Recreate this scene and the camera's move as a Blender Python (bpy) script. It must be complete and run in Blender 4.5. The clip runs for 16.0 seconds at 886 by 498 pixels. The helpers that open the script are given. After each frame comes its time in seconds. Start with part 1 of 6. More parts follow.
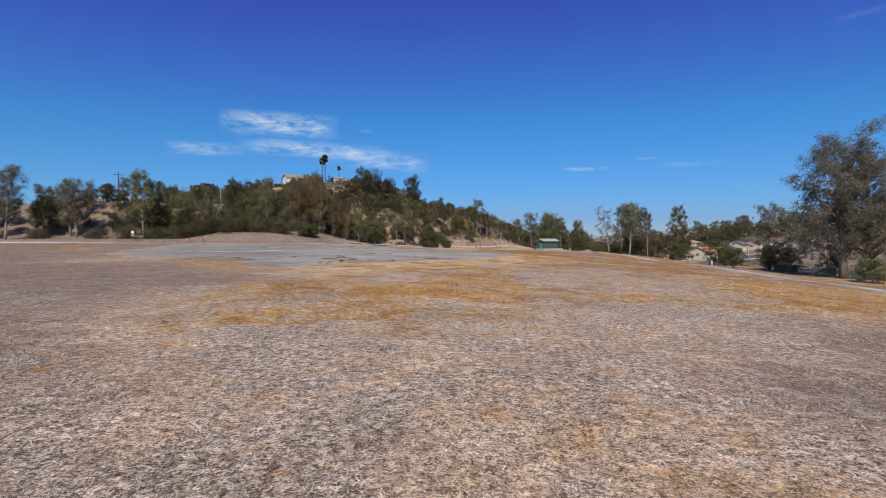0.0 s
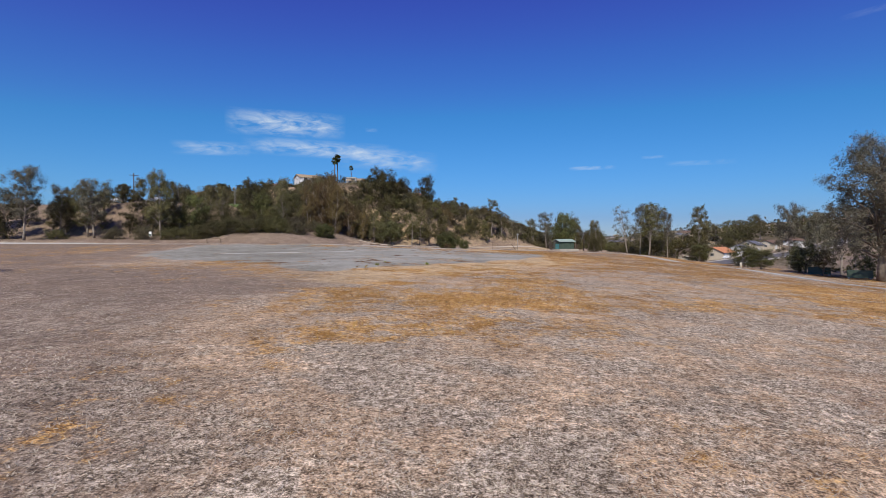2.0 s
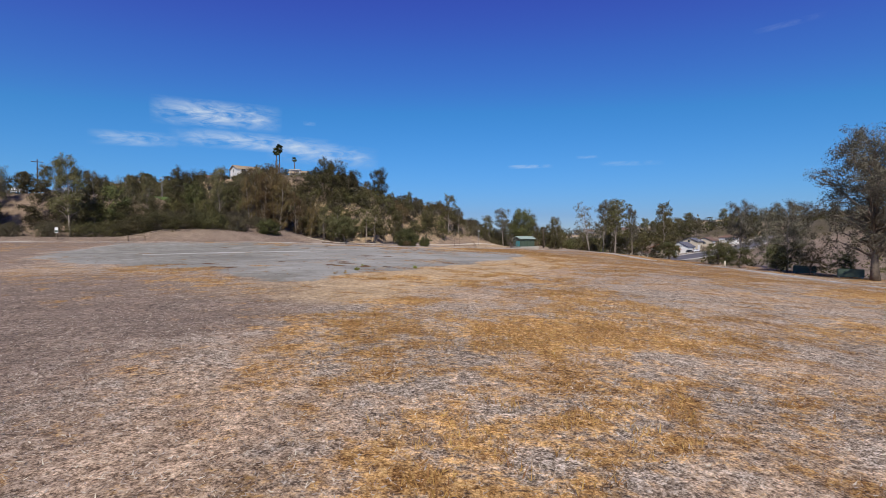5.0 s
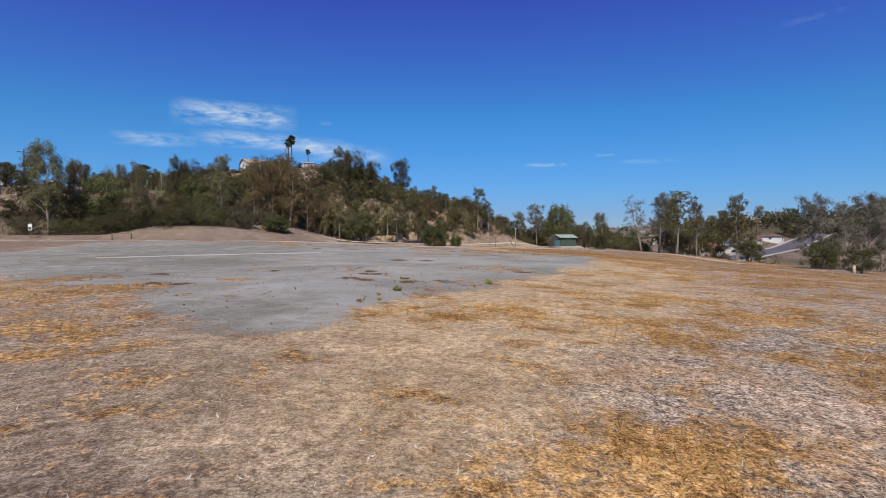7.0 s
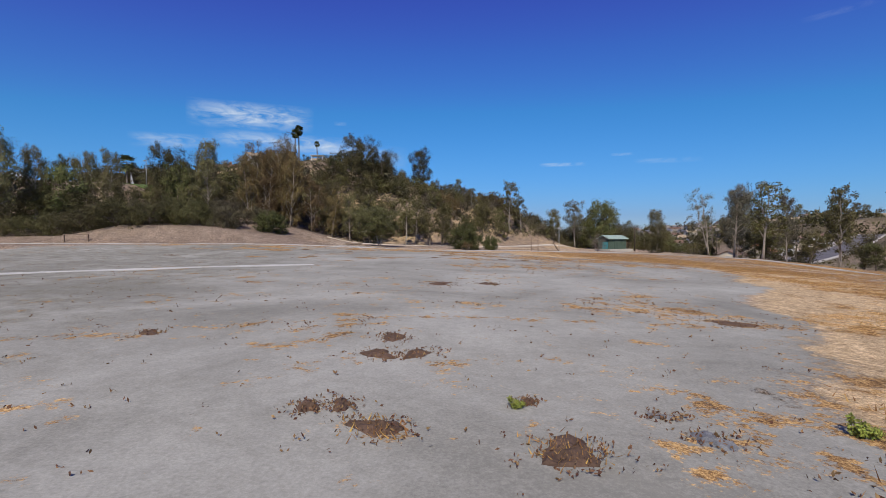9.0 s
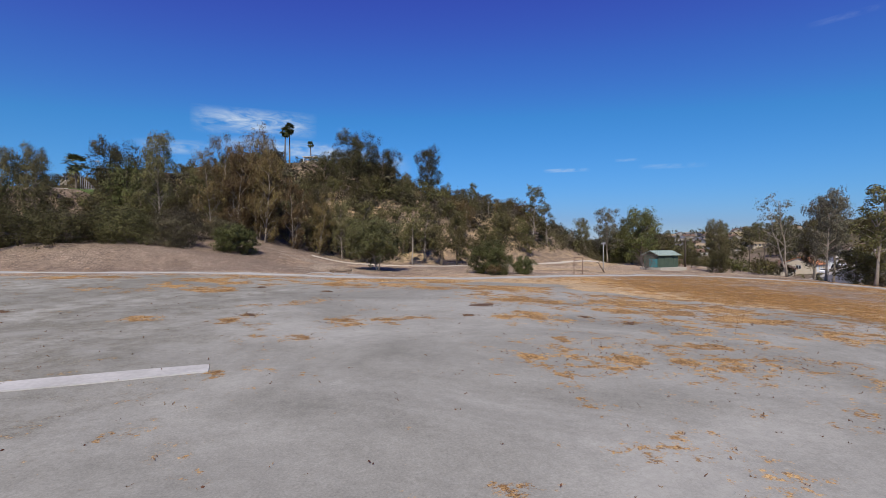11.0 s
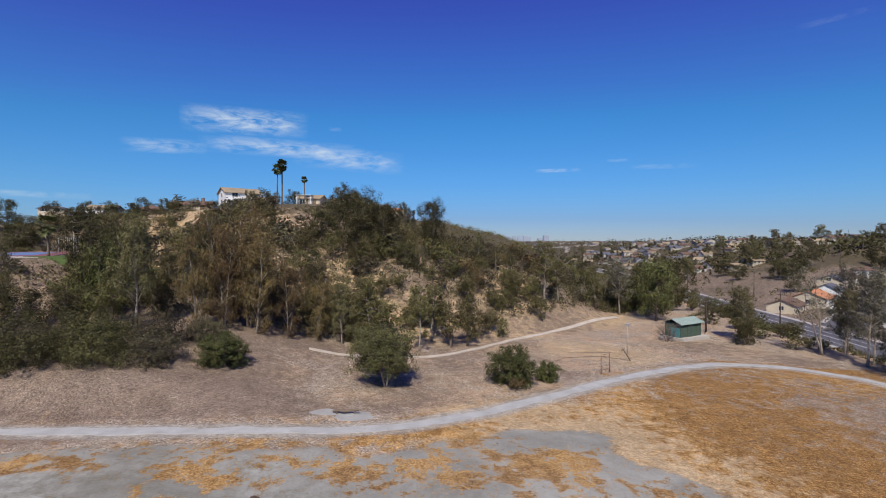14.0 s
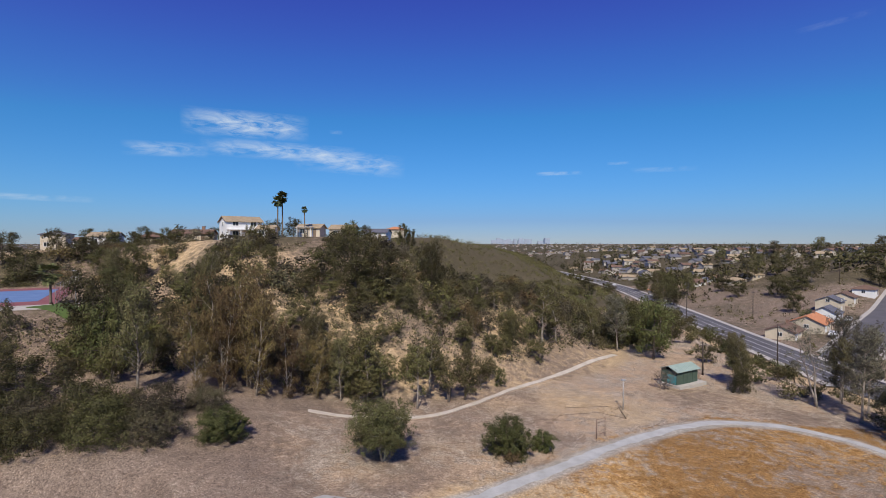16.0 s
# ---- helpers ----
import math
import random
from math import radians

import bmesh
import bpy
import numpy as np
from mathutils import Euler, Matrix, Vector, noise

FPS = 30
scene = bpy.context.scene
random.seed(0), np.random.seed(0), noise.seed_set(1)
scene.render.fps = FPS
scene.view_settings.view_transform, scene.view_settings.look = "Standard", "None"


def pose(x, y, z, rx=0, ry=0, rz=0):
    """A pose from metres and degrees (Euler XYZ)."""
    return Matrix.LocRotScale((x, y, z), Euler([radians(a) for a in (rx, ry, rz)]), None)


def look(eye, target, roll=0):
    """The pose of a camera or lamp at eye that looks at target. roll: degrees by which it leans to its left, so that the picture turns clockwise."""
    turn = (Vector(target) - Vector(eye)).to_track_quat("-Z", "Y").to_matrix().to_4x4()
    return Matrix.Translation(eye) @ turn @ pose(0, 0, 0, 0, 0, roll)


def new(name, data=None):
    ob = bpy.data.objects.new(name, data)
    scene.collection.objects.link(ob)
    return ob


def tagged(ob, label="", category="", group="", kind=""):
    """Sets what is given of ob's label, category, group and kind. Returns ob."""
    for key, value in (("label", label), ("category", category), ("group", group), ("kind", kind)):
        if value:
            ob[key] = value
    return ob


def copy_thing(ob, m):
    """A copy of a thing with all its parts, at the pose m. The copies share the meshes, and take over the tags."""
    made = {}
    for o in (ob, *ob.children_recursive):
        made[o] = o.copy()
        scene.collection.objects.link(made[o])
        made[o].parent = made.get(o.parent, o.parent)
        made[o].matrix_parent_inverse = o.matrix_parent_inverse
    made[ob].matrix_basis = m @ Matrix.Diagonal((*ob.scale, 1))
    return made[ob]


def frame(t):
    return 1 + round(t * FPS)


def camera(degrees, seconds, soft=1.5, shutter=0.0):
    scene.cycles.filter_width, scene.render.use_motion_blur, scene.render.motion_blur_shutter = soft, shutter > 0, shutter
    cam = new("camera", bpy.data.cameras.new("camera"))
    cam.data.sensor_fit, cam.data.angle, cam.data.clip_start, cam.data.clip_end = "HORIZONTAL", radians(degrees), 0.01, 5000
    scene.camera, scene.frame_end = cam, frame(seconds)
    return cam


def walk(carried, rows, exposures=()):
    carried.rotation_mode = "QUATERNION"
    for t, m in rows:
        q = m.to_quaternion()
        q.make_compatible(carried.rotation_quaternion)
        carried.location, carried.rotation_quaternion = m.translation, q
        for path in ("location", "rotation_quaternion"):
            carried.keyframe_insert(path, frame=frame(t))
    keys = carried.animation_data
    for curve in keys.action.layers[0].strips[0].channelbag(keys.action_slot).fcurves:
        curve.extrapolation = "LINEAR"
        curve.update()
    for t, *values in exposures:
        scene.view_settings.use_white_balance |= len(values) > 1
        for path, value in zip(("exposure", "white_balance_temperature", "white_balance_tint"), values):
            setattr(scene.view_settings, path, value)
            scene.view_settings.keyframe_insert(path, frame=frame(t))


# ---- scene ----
cam = camera(83.4, 16.0, 0.65)
PATH = [
    (0, (-3.86, 9.29, 1.757), (-3.885, 11.289, 1.724), 0.0),
    (0.5, (-4.384, 8.891, 1.826), (-4.411, 10.89, 1.786), 0.0),
    (1, (-5.015, 8.942, 1.892), (-5.045, 10.942, 1.849), 0.0),
    (1.5, (-5.774, 9.383, 1.953), (-5.813, 11.382, 1.915), 0.0),
    (2, (-6.636, 10.202, 2.087), (-6.683, 12.201, 2.051), 0.0),
    (2.5, (-7.432, 10.837, 2.303), (-7.483, 12.836, 2.27), 0.0),
    (3, (-8.148, 11.344, 2.359), (-8.204, 13.342, 2.321), 0.0),
    (3.5, (-8.863, 12.332, 2.337), (-8.922, 14.331, 2.295), 0.0),
    (4, (-9.49, 13.956, 2.232), (-9.297, 15.946, 2.189), 0.0),
    (6.5, (-12.336, 29.6, 2.128), (-12.181, 31.593, 2.074), 0.0),
    (7, (-12.797, 33.896, 1.997), (-12.667, 35.891, 1.945), 0.0),
    (7.5, (-13.297, 38.233, 1.986), (-13.188, 40.23, 1.932), 0.0),
    (8, (-13.644, 42.613, 2.007), (-13.556, 44.611, 1.956), 0.0),
    (8.5, (-14.015, 46.918, 2.132), (-13.937, 48.916, 2.079), 0.0),
    (9, (-14.357, 50.89, 2.151), (-14.284, 52.888, 2.1), 0.0),
    (11.5, (-15.699, 71.485, 4.901), (-15.642, 73.484, 4.876), 0.0),
    (12, (-16.011, 73.038, 6.407), (-15.956, 75.037, 6.378), 0.0),
    (12.5, (-16.263, 73.896, 8.254), (-16.206, 75.895, 8.227), 0.0),
    (13, (-16.502, 74.621, 10.342), (-16.439, 76.62, 10.308), 0.0),
    (13.5, (-17.022, 74.97, 12.572), (-16.945, 76.968, 12.536), 0.0),
    (14, (-17.561, 75.072, 14.572), (-17.468, 77.069, 14.539), 0.0),
    (14.5, (-17.539, 74.965, 16.667), (-17.442, 76.962, 16.633), 0.0),
    (15, (-17.644, 74.504, 18.598), (-17.547, 76.501, 18.567), 0.0),
    (15.5, (-17.876, 74.133, 20.352), (-17.775, 76.131, 20.326), 0.0),
    (16, (-17.193, 74.425, 21.758), (-17.103, 76.423, 21.733), 0.0),
]
walk(cam, [(t, look(eye, target, roll)) for t, eye, target, roll in PATH])

# ---- light ----
SUN_ELEV, SUN_AZ = 47.0, 188.0          # degrees; azimuth clockwise from +y
world = bpy.data.worlds.new("sky")
scene.world = world
world.use_nodes = True
wn, wl = world.node_tree.nodes, world.node_tree.links
sky = wn.new("ShaderNodeTexSky")
sky.sky_type, sky.sun_disc = "NISHITA", False
sky.sun_elevation, sky.sun_rotation = radians(SUN_ELEV), radians(SUN_AZ)
sky.altitude, sky.air_density, sky.dust_density, sky.ozone_density = 200, 1.0, 0.0, 8.0
tone = wn.new("ShaderNodeHueSaturation")
tone.inputs["Saturation"].default_value = 1.2
wl.new(sky.outputs[0], tone.inputs["Color"])
tint = wn.new("ShaderNodeMix")
tint.data_type, tint.blend_type = "RGBA", "MULTIPLY"
tint.inputs[0].default_value, tint.inputs[7].default_value = 1.0, (0.76, 0.80, 1.015, 1)
wl.new(tone.outputs[0], tint.inputs[6])
grey = wn.new("ShaderNodeRGBToBW")                 # deepens the pale band at the horizon, as through a polarised lens
wl.new(tint.outputs[2], grey.inputs[0])
scaled = wn.new("ShaderNodeMath")
scaled.operation, scaled.inputs[1].default_value = "MULTIPLY", 0.105
wl.new(grey.outputs[0], scaled.inputs[0])
depth = wn.new("ShaderNodeValToRGB")
stops = depth.color_ramp.elements
stops[0].position, stops[0].color = 0.10, (0.95, 0.31, 0.53, 1)
stops[1].position, stops[1].color = 0.62, (0.27, 0.30, 0.345, 1)
for p, c in ((0.145, (0.66, 0.44, 0.51)), (0.21, (0.44, 0.535, 0.47)), (0.40, (0.345, 0.425, 0.42))):
    stops.new(p).color = (*c, 1)
wl.new(scaled.outputs[0], depth.inputs[0])
deep = wn.new("ShaderNodeMix")
deep.data_type, deep.blend_type = "RGBA", "MULTIPLY"
deep.inputs[0].default_value = 1.0
wl.new(tint.outputs[2], deep.inputs[6])
wl.new(depth.outputs[0], deep.inputs[7])
wl.new(deep.outputs[2], wn["Background"].inputs["Color"])
wn["Background"].inputs["Strength"].default_value = 0.228
lamp = bpy.data.lights.new("sun", "SUN")
lamp.energy, lamp.angle, lamp.color = 4.7, radians(0.53), (1.0, 0.93, 0.82)
sun = new("sun", lamp)
az, el = radians(SUN_AZ), radians(SUN_ELEV)
sun.matrix_world = look((math.sin(az) * math.cos(el) * 300, math.cos(az) * math.cos(el) * 300, math.sin(el) * 300), (0, 0, 0))


# ---- materials ----
def material(name, colors, scale=3.0, rough=0.9, bump=0.3, fine=8.0, island=0.0, obj=0.0, metal=0.0, translucent=0.0, bump_scale=1.0):
    """Two scales of noise between the given colours, with bump, and random steps of value by island or by object."""
    m = bpy.data.materials.new(name)
    m.use_nodes = True
    n, l = m.node_tree.nodes, m.node_tree.links
    b = n["Principled BSDF"]
    b.inputs["Roughness"].default_value, b.inputs["Metallic"].default_value = rough, metal
    b.inputs["Specular IOR Level"].default_value = 0.25
    co = n.new("ShaderNodeTexCoord")
    big, small = n.new("ShaderNodeTexNoise"), n.new("ShaderNodeTexNoise")
    for tex, s in ((big, scale), (small, scale * fine)):
        tex.inputs["Scale"].default_value, tex.inputs["Detail"].default_value = s, 5
        l.new(co.outputs["Object"], tex.inputs["Vector"])
    mix = n.new("ShaderNodeMath")
    mix.operation = "MULTIPLY_ADD"
    l.new(small.outputs["Fac"], mix.inputs[0])
    mix.inputs[1].default_value = 0.5
    half = n.new("ShaderNodeMath")
    half.operation = "MULTIPLY_ADD"
    l.new(big.outputs["Fac"], half.inputs[0])
    half.inputs[1].default_value, half.inputs[2].default_value = 0.9, -0.2
    l.new(half.outputs[0], mix.inputs[2])
    ramp = n.new("ShaderNodeValToRGB")
    steps = ramp.color_ramp.elements
    steps[0].position, steps[1].position = 0.25, 0.75
    steps[0].color, steps[1].color = (*colors[0], 1), (*colors[-1], 1)
    if len(colors) == 3:
        steps.new(0.5).color = (*colors[1], 1)
    l.new(mix.outputs[0], ramp.inputs[0])
    color = ramp.outputs[0]
    for source, amount in (("ShaderNodeNewGeometry", island), ("ShaderNodeObjectInfo", obj)):
        if amount:
            info, hsv = n.new(source), n.new("ShaderNodeHueSaturation")
            for k, (lo, hi) in (("Value", (1 - amount, 1 + amount)), ("Hue", (0.5 - 0.05 * amount, 0.5 + 0.05 * amount))):
                mr = n.new("ShaderNodeMapRange")
                mr.inputs["To Min"].default_value, mr.inputs["To Max"].default_value = lo, hi
                l.new(info.outputs["Random Per Island" if island and source == "ShaderNodeNewGeometry" else "Random"], mr.inputs["Value"])
                l.new(mr.outputs[0], hsv.inputs[k])
            l.new(color, hsv.inputs["Color"])
            color = hsv.outputs[0]
    l.new(color, b.inputs["Base Color"])
    if bump:
        bm = n.new("ShaderNodeBump")
        bm.inputs["Strength"].default_value, bm.inputs["Distance"].default_value = bump, 0.05 * bump_scale
        l.new(small.outputs["Fac"], bm.inputs["Height"])
        l.new(bm.outputs[0], b.inputs["Normal"])
    if translucent:
        tr, ms = n.new("ShaderNodeBsdfTranslucent"), n.new("ShaderNodeMixShader")
        ms.inputs[0].default_value = translucent
        l.new(color, tr.inputs["Color"])
        l.new(b.outputs[0], ms.inputs[1])
        l.new(tr.outputs[0], ms.inputs[2])
        l.new(ms.outputs[0], n["Material Output"].inputs["Surface"])
    return m


def leaf(name, a, b):
    return material(name, (a, b), scale=0.35, fine=6, rough=0.7, bump=0, island=0.42, obj=0.28, translucent=0.09)


LEAF_EUC = leaf("eucalyptus_leaf", (0.082, 0.072, 0.031), (0.152, 0.127, 0.056))
LEAF_GREY = leaf("grey_eucalyptus_leaf", (0.096, 0.088, 0.06), (0.152, 0.134, 0.092))
LEAF_BROWN = leaf("brown_eucalyptus_leaf", (0.109, 0.073, 0.031), (0.16, 0.111, 0.044))
LEAF_DARK = leaf("dark_leaf", (0.044, 0.041, 0.014), (0.091, 0.078, 0.029))
LEAF_GREEN = leaf("green_leaf", (0.068, 0.074, 0.021), (0.122, 0.118, 0.040))
LEAF_OLIVE = leaf("olive_leaf", (0.075, 0.068, 0.023), (0.13, 0.108, 0.043))
LEAF_SHRUB = leaf("shrub_leaf", (0.064, 0.054, 0.029), (0.11, 0.091, 0.05))
LEAF_DUSTY = leaf("dusty_leaf", (0.088, 0.072, 0.046), (0.139, 0.114, 0.078))
LEAF_PEPPER = leaf("pepper_leaf", (0.064, 0.062, 0.022), (0.123, 0.11, 0.044))
LEAF_PINE = leaf("pine_leaf", (0.063, 0.071, 0.02), (0.116, 0.122, 0.038))
LEAF_YELLOW = leaf("yellow_leaf", (0.125, 0.125, 0.022), (0.185, 0.172, 0.042))
LEAF_RED = leaf("rusty_leaf", (0.140, 0.078, 0.032), (0.200, 0.122, 0.054))
LEAF_WEED = leaf("weed_leaf", (0.20, 0.22, 0.035), (0.30, 0.31, 0.07))
LEAF_DEAD = leaf("dead_leaf", (0.30, 0.18, 0.055), (0.42, 0.27, 0.10))
LEAF_PALM = leaf("palm_leaf", (0.060, 0.066, 0.022), (0.120, 0.115, 0.045))
BARK = material("bark", ((0.10, 0.075, 0.055), (0.22, 0.18, 0.14)), scale=2.5, bump=0.6)
PALE_BARK = material("pale_bark", ((0.16, 0.13, 0.10), (0.42, 0.36, 0.30)), scale=1.6, bump=0.3)
TWIG = material("grey_twig", ((0.12, 0.09, 0.08), (0.22, 0.18, 0.16)), scale=3)
GRAVEL = material("pale_gravel", ((0.34, 0.33, 0.30), (0.50, 0.49, 0.46)), scale=0.8, fine=14, bump=0.35)
TRAIL = material("trail_concrete", ((0.42, 0.36, 0.28), (0.58, 0.51, 0.42)), scale=0.7, fine=10)
STRIP = material("worn_white_concrete", ((0.38, 0.365, 0.33), (0.56, 0.54, 0.50)), scale=0.9, fine=9)
PAD = material("worn_grey_pad", ((0.29, 0.28, 0.25), (0.39, 0.38, 0.345)), scale=0.7, fine=9)
ASPHALT = material("asphalt", ((0.085, 0.080, 0.084), (0.145, 0.136, 0.140)), scale=0.15, fine=20, bump=0.2)
KERB = material("kerb_concrete", ((0.36, 0.33, 0.29), (0.50, 0.46, 0.40)), scale=0.5)
PAINT = material("road_paint", ((0.55, 0.54, 0.50), (0.72, 0.71, 0.68)), scale=2)
WHITE_WALL = material("white_stucco", ((0.66, 0.65, 0.62), (0.78, 0.77, 0.74)), scale=0.6, fine=16, bump=0.2)
CREAM_WALL = material("cream_stucco", ((0.48, 0.41, 0.30), (0.60, 0.52, 0.40)), scale=0.6, fine=16, bump=0.2)
BROWN_WALL = material("brown_siding", ((0.20, 0.12, 0.09), (0.28, 0.17, 0.12)), scale=0.6, fine=16)
ROOF_TAN = material("tan_shingle", ((0.26, 0.20, 0.13), (0.40, 0.31, 0.20)), scale=1.2, fine=9, bump=0.5)
ROOF_ORANGE = material("orange_tile", ((0.42, 0.17, 0.08), (0.58, 0.26, 0.13)), scale=1.2, fine=9, bump=0.6)
ROOF_BROWN = material("brown_shingle", ((0.12, 0.075, 0.055), (0.20, 0.125, 0.090)), scale=1.2, fine=9, bump=0.5)
ROOF_GREY = material("slate_shingle", ((0.085, 0.085, 0.105), (0.15, 0.15, 0.17)), scale=1.2, fine=9, bump=0.5)
GLASS = material("dark_window_glass", ((0.02, 0.025, 0.03), (0.05, 0.055, 0.06)), scale=0.5, rough=0.08, bump=0)
WOOD = material("weathered_wood", ((0.12, 0.085, 0.06), (0.24, 0.18, 0.13)), scale=2, bump=0.5)
WOOD_DARK = material("creosoted_wood", ((0.045, 0.034, 0.028), (0.095, 0.072, 0.058)), scale=2, bump=0.5)
STEEL = material("rusty_steel", ((0.14, 0.085, 0.06), (0.24, 0.16, 0.12)), scale=4, rough=0.6)
GALV = material("galvanised_steel", ((0.30, 0.30, 0.30), (0.44, 0.44, 0.43)), scale=3, rough=0.5, metal=0.4)
GREEN_PAINT = material("green_shed_paint", ((0.050, 0.078, 0.058), (0.078, 0.110, 0.084)), scale=1.0, rough=0.6, bump=0.15)
GREEN_ROOF = material("pale_green_metal_roof", ((0.24, 0.31, 0.265), (0.34, 0.42, 0.365)), scale=0.9, rough=0.55, bump=0.15)
TEAL = material("teal_panel", ((0.05, 0.19, 0.21), (0.09, 0.27, 0.29)), scale=1.0, rough=0.5, bump=0.1)
DARK = material("dark_soil", ((0.055, 0.034, 0.023), (0.15, 0.092, 0.060)), scale=2.5, bump=0.8)
DEBRIS = material("rusty_debris", ((0.10, 0.050, 0.026), (0.24, 0.135, 0.070)), scale=2.5, bump=0, island=0.5)
STRAW = material("dry_straw", ((0.22, 0.108, 0.030), (0.50, 0.300, 0.105)), scale=0.5, fine=12, bump=0, island=0.35, translucent=0.15)
STUBBLE = material("grey_stubble", ((0.22, 0.178, 0.14), (0.58, 0.50, 0.41)), scale=0.5, fine=12, bump=0, island=0.4)
COURT_BLUE = material("blue_court_paint", ((0.10, 0.17, 0.32), (0.15, 0.23, 0.40)), scale=0.4, bump=0.05)
COURT_RED = material("maroon_court_paint", ((0.20, 0.07, 0.08), (0.27, 0.11, 0.11)), scale=0.4, bump=0.05)
LAWN = material("lawn_green", ((0.060, 0.095, 0.022), (0.10, 0.14, 0.036)), scale=0.8, bump=0.5)


def ground_material():
    """Dry land: grey stubble, golden grass, bare grey dirt, brushy slopes and a far plain, by the zone attributes and noise."""
    m = bpy.data.materials.new("dry_land")
    m.use_nodes = True
    n, l = m.node_tree.nodes, m.node_tree.links
    b = n["Principled BSDF"]
    b.inputs["Roughness"].default_value, b.inputs["Specular IOR Level"].default_value = 0.95, 0.1
    co = n.new("ShaderNodeTexCoord")
    zone, zone2 = n.new("ShaderNodeAttribute"), n.new("ShaderNodeAttribute")
    zone.attribute_name, zone2.attribute_name = "zone", "zone2"
    sep, sep2 = n.new("ShaderNodeSeparateColor"), n.new("ShaderNodeSeparateColor")
    l.new(zone.outputs["Color"], sep.inputs[0])
    l.new(zone2.outputs["Color"], sep2.inputs[0])

    def tex(scale, detail=6.0, rough=0.6, dist=0.0):
        t = n.new("ShaderNodeTexNoise")
        t.inputs["Scale"].default_value, t.inputs["Detail"].default_value = scale, detail
        t.inputs["Roughness"].default_value, t.inputs["Distortion"].default_value = rough, dist
        l.new(co.outputs["Object"], t.inputs["Vector"])
        return t.outputs["Fac"]

    def math_node(op, a, c, d=None):
        k = n.new("ShaderNodeMath")
        k.operation = op
        for i, v in enumerate((a, c, d)):
            if v is None:
                continue
            if isinstance(v, (int, float)):
                k.inputs[i].default_value = v
            else:
                l.new(v, k.inputs[i])
        return k.outputs[0]

    def step(v, lo, hi):
        k = n.new("ShaderNodeMapRange")
        k.interpolation_type = "SMOOTHSTEP"
        k.inputs["From Min"].default_value, k.inputs["From Max"].default_value = lo, hi
        l.new(v, k.inputs["Value"])
        return k.outputs[0]

    def ramp(v, stops):
        r = n.new("ShaderNodeValToRGB")
        e = r.color_ramp.elements
        e[0].position, e[0].color = stops[0][0], (*stops[0][1], 1)
        e[1].position, e[1].color = stops[-1][0], (*stops[-1][1], 1)
        for p, c in stops[1:-1]:
            e.new(p).color = (*c, 1)
        l.new(v, r.inputs[0])
        return r.outputs[0]

    def blend(f, a, c):
        k = n.new("ShaderNodeMix")
        k.data_type = "RGBA"
        l.new(f, k.inputs[0])
        l.new(a, k.inputs[6])
        l.new(c, k.inputs[7])
        return k.outputs[2]

    fine, mid, wide, grit = tex(7, 8, 0.75), tex(0.9, 7, 0.7), tex(0.13, 6, 0.65, 0.6), tex(24, 4, 0.75)
    speck = math_node("MULTIPLY_ADD", grit, 0.55, math_node("MULTIPLY", fine, 0.5))
    stubble = ramp(speck, [(0.45, (0.060, 0.044, 0.032)), (0.525, (0.250, 0.192, 0.132)), (0.60, (0.62, 0.525, 0.42))])
    soil = ramp(speck, [(0.45, (0.090, 0.058, 0.036)), (0.525, (0.340, 0.236, 0.150)), (0.60, (0.62, 0.47, 0.32))])
    gold = ramp(speck, [(0.44, (0.120, 0.056, 0.018)), (0.525, (0.405, 0.220, 0.070)), (0.61, (0.70, 0.46, 0.19))])
    burnt = ramp(speck, [(0.44, (0.045, 0.018, 0.006)), (0.525, (0.215, 0.108, 0.034)), (0.61, (0.50, 0.31, 0.12))])
    darker = step(math_node("ADD", zone.outputs["Alpha"], math_node("MULTIPLY_ADD", mid, 0.8, -0.4)), 0.2, 0.8)
    gold = blend(darker, gold, burnt)
    gold = blend(step(math_node("MULTIPLY_ADD", mid, 0.55, math_node("MULTIPLY", tex(0.22, 5, 0.7, 0.8), 0.55)), 0.50, 0.65), gold, burnt)
    dirt = ramp(math_node("MULTIPLY_ADD", grit, 0.35, math_node("MULTIPLY", wide, 0.65)), [(0.40, (0.212, 0.203, 0.170)), (0.5, (0.290, 0.279, 0.238)), (0.60, (0.362, 0.350, 0.303))])
    tan = ramp(speck, [(0.43, (0.21, 0.142, 0.082)), (0.525, (0.405, 0.290, 0.162)), (0.62, (0.58, 0.44, 0.27))])
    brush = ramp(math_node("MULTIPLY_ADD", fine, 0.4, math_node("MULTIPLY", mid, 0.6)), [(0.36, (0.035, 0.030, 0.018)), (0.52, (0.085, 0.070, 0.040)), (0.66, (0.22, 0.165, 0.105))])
    col = blend(step(math_node("MULTIPLY_ADD", mid, 0.5, math_node("MULTIPLY", wide, 0.6)), 0.50, 0.60), stubble, soil)
    ragged = math_node("MULTIPLY_ADD", fine, 0.5, math_node("MULTIPLY", mid, 0.9))
    cover = math_node("ADD", sep.outputs[1], math_node("MULTIPLY_ADD", ragged, 5.2, -3.66))
    slopes = step(math_node("ADD", sep2.outputs[0], math_node("MULTIPLY_ADD", ragged, 0.6, -0.40)), 0.25, 0.75)
    col = blend(slopes, col, tan)
    dry = ramp(speck, [(0.43, (0.062, 0.045, 0.036)), (0.525, (0.165, 0.120, 0.088)), (0.62, (0.32, 0.25, 0.19))])
    dulled = step(math_node("ADD", sep2.outputs[2], math_node("MULTIPLY_ADD", ragged, 1.8, -1.25)), 0.30, 0.80)
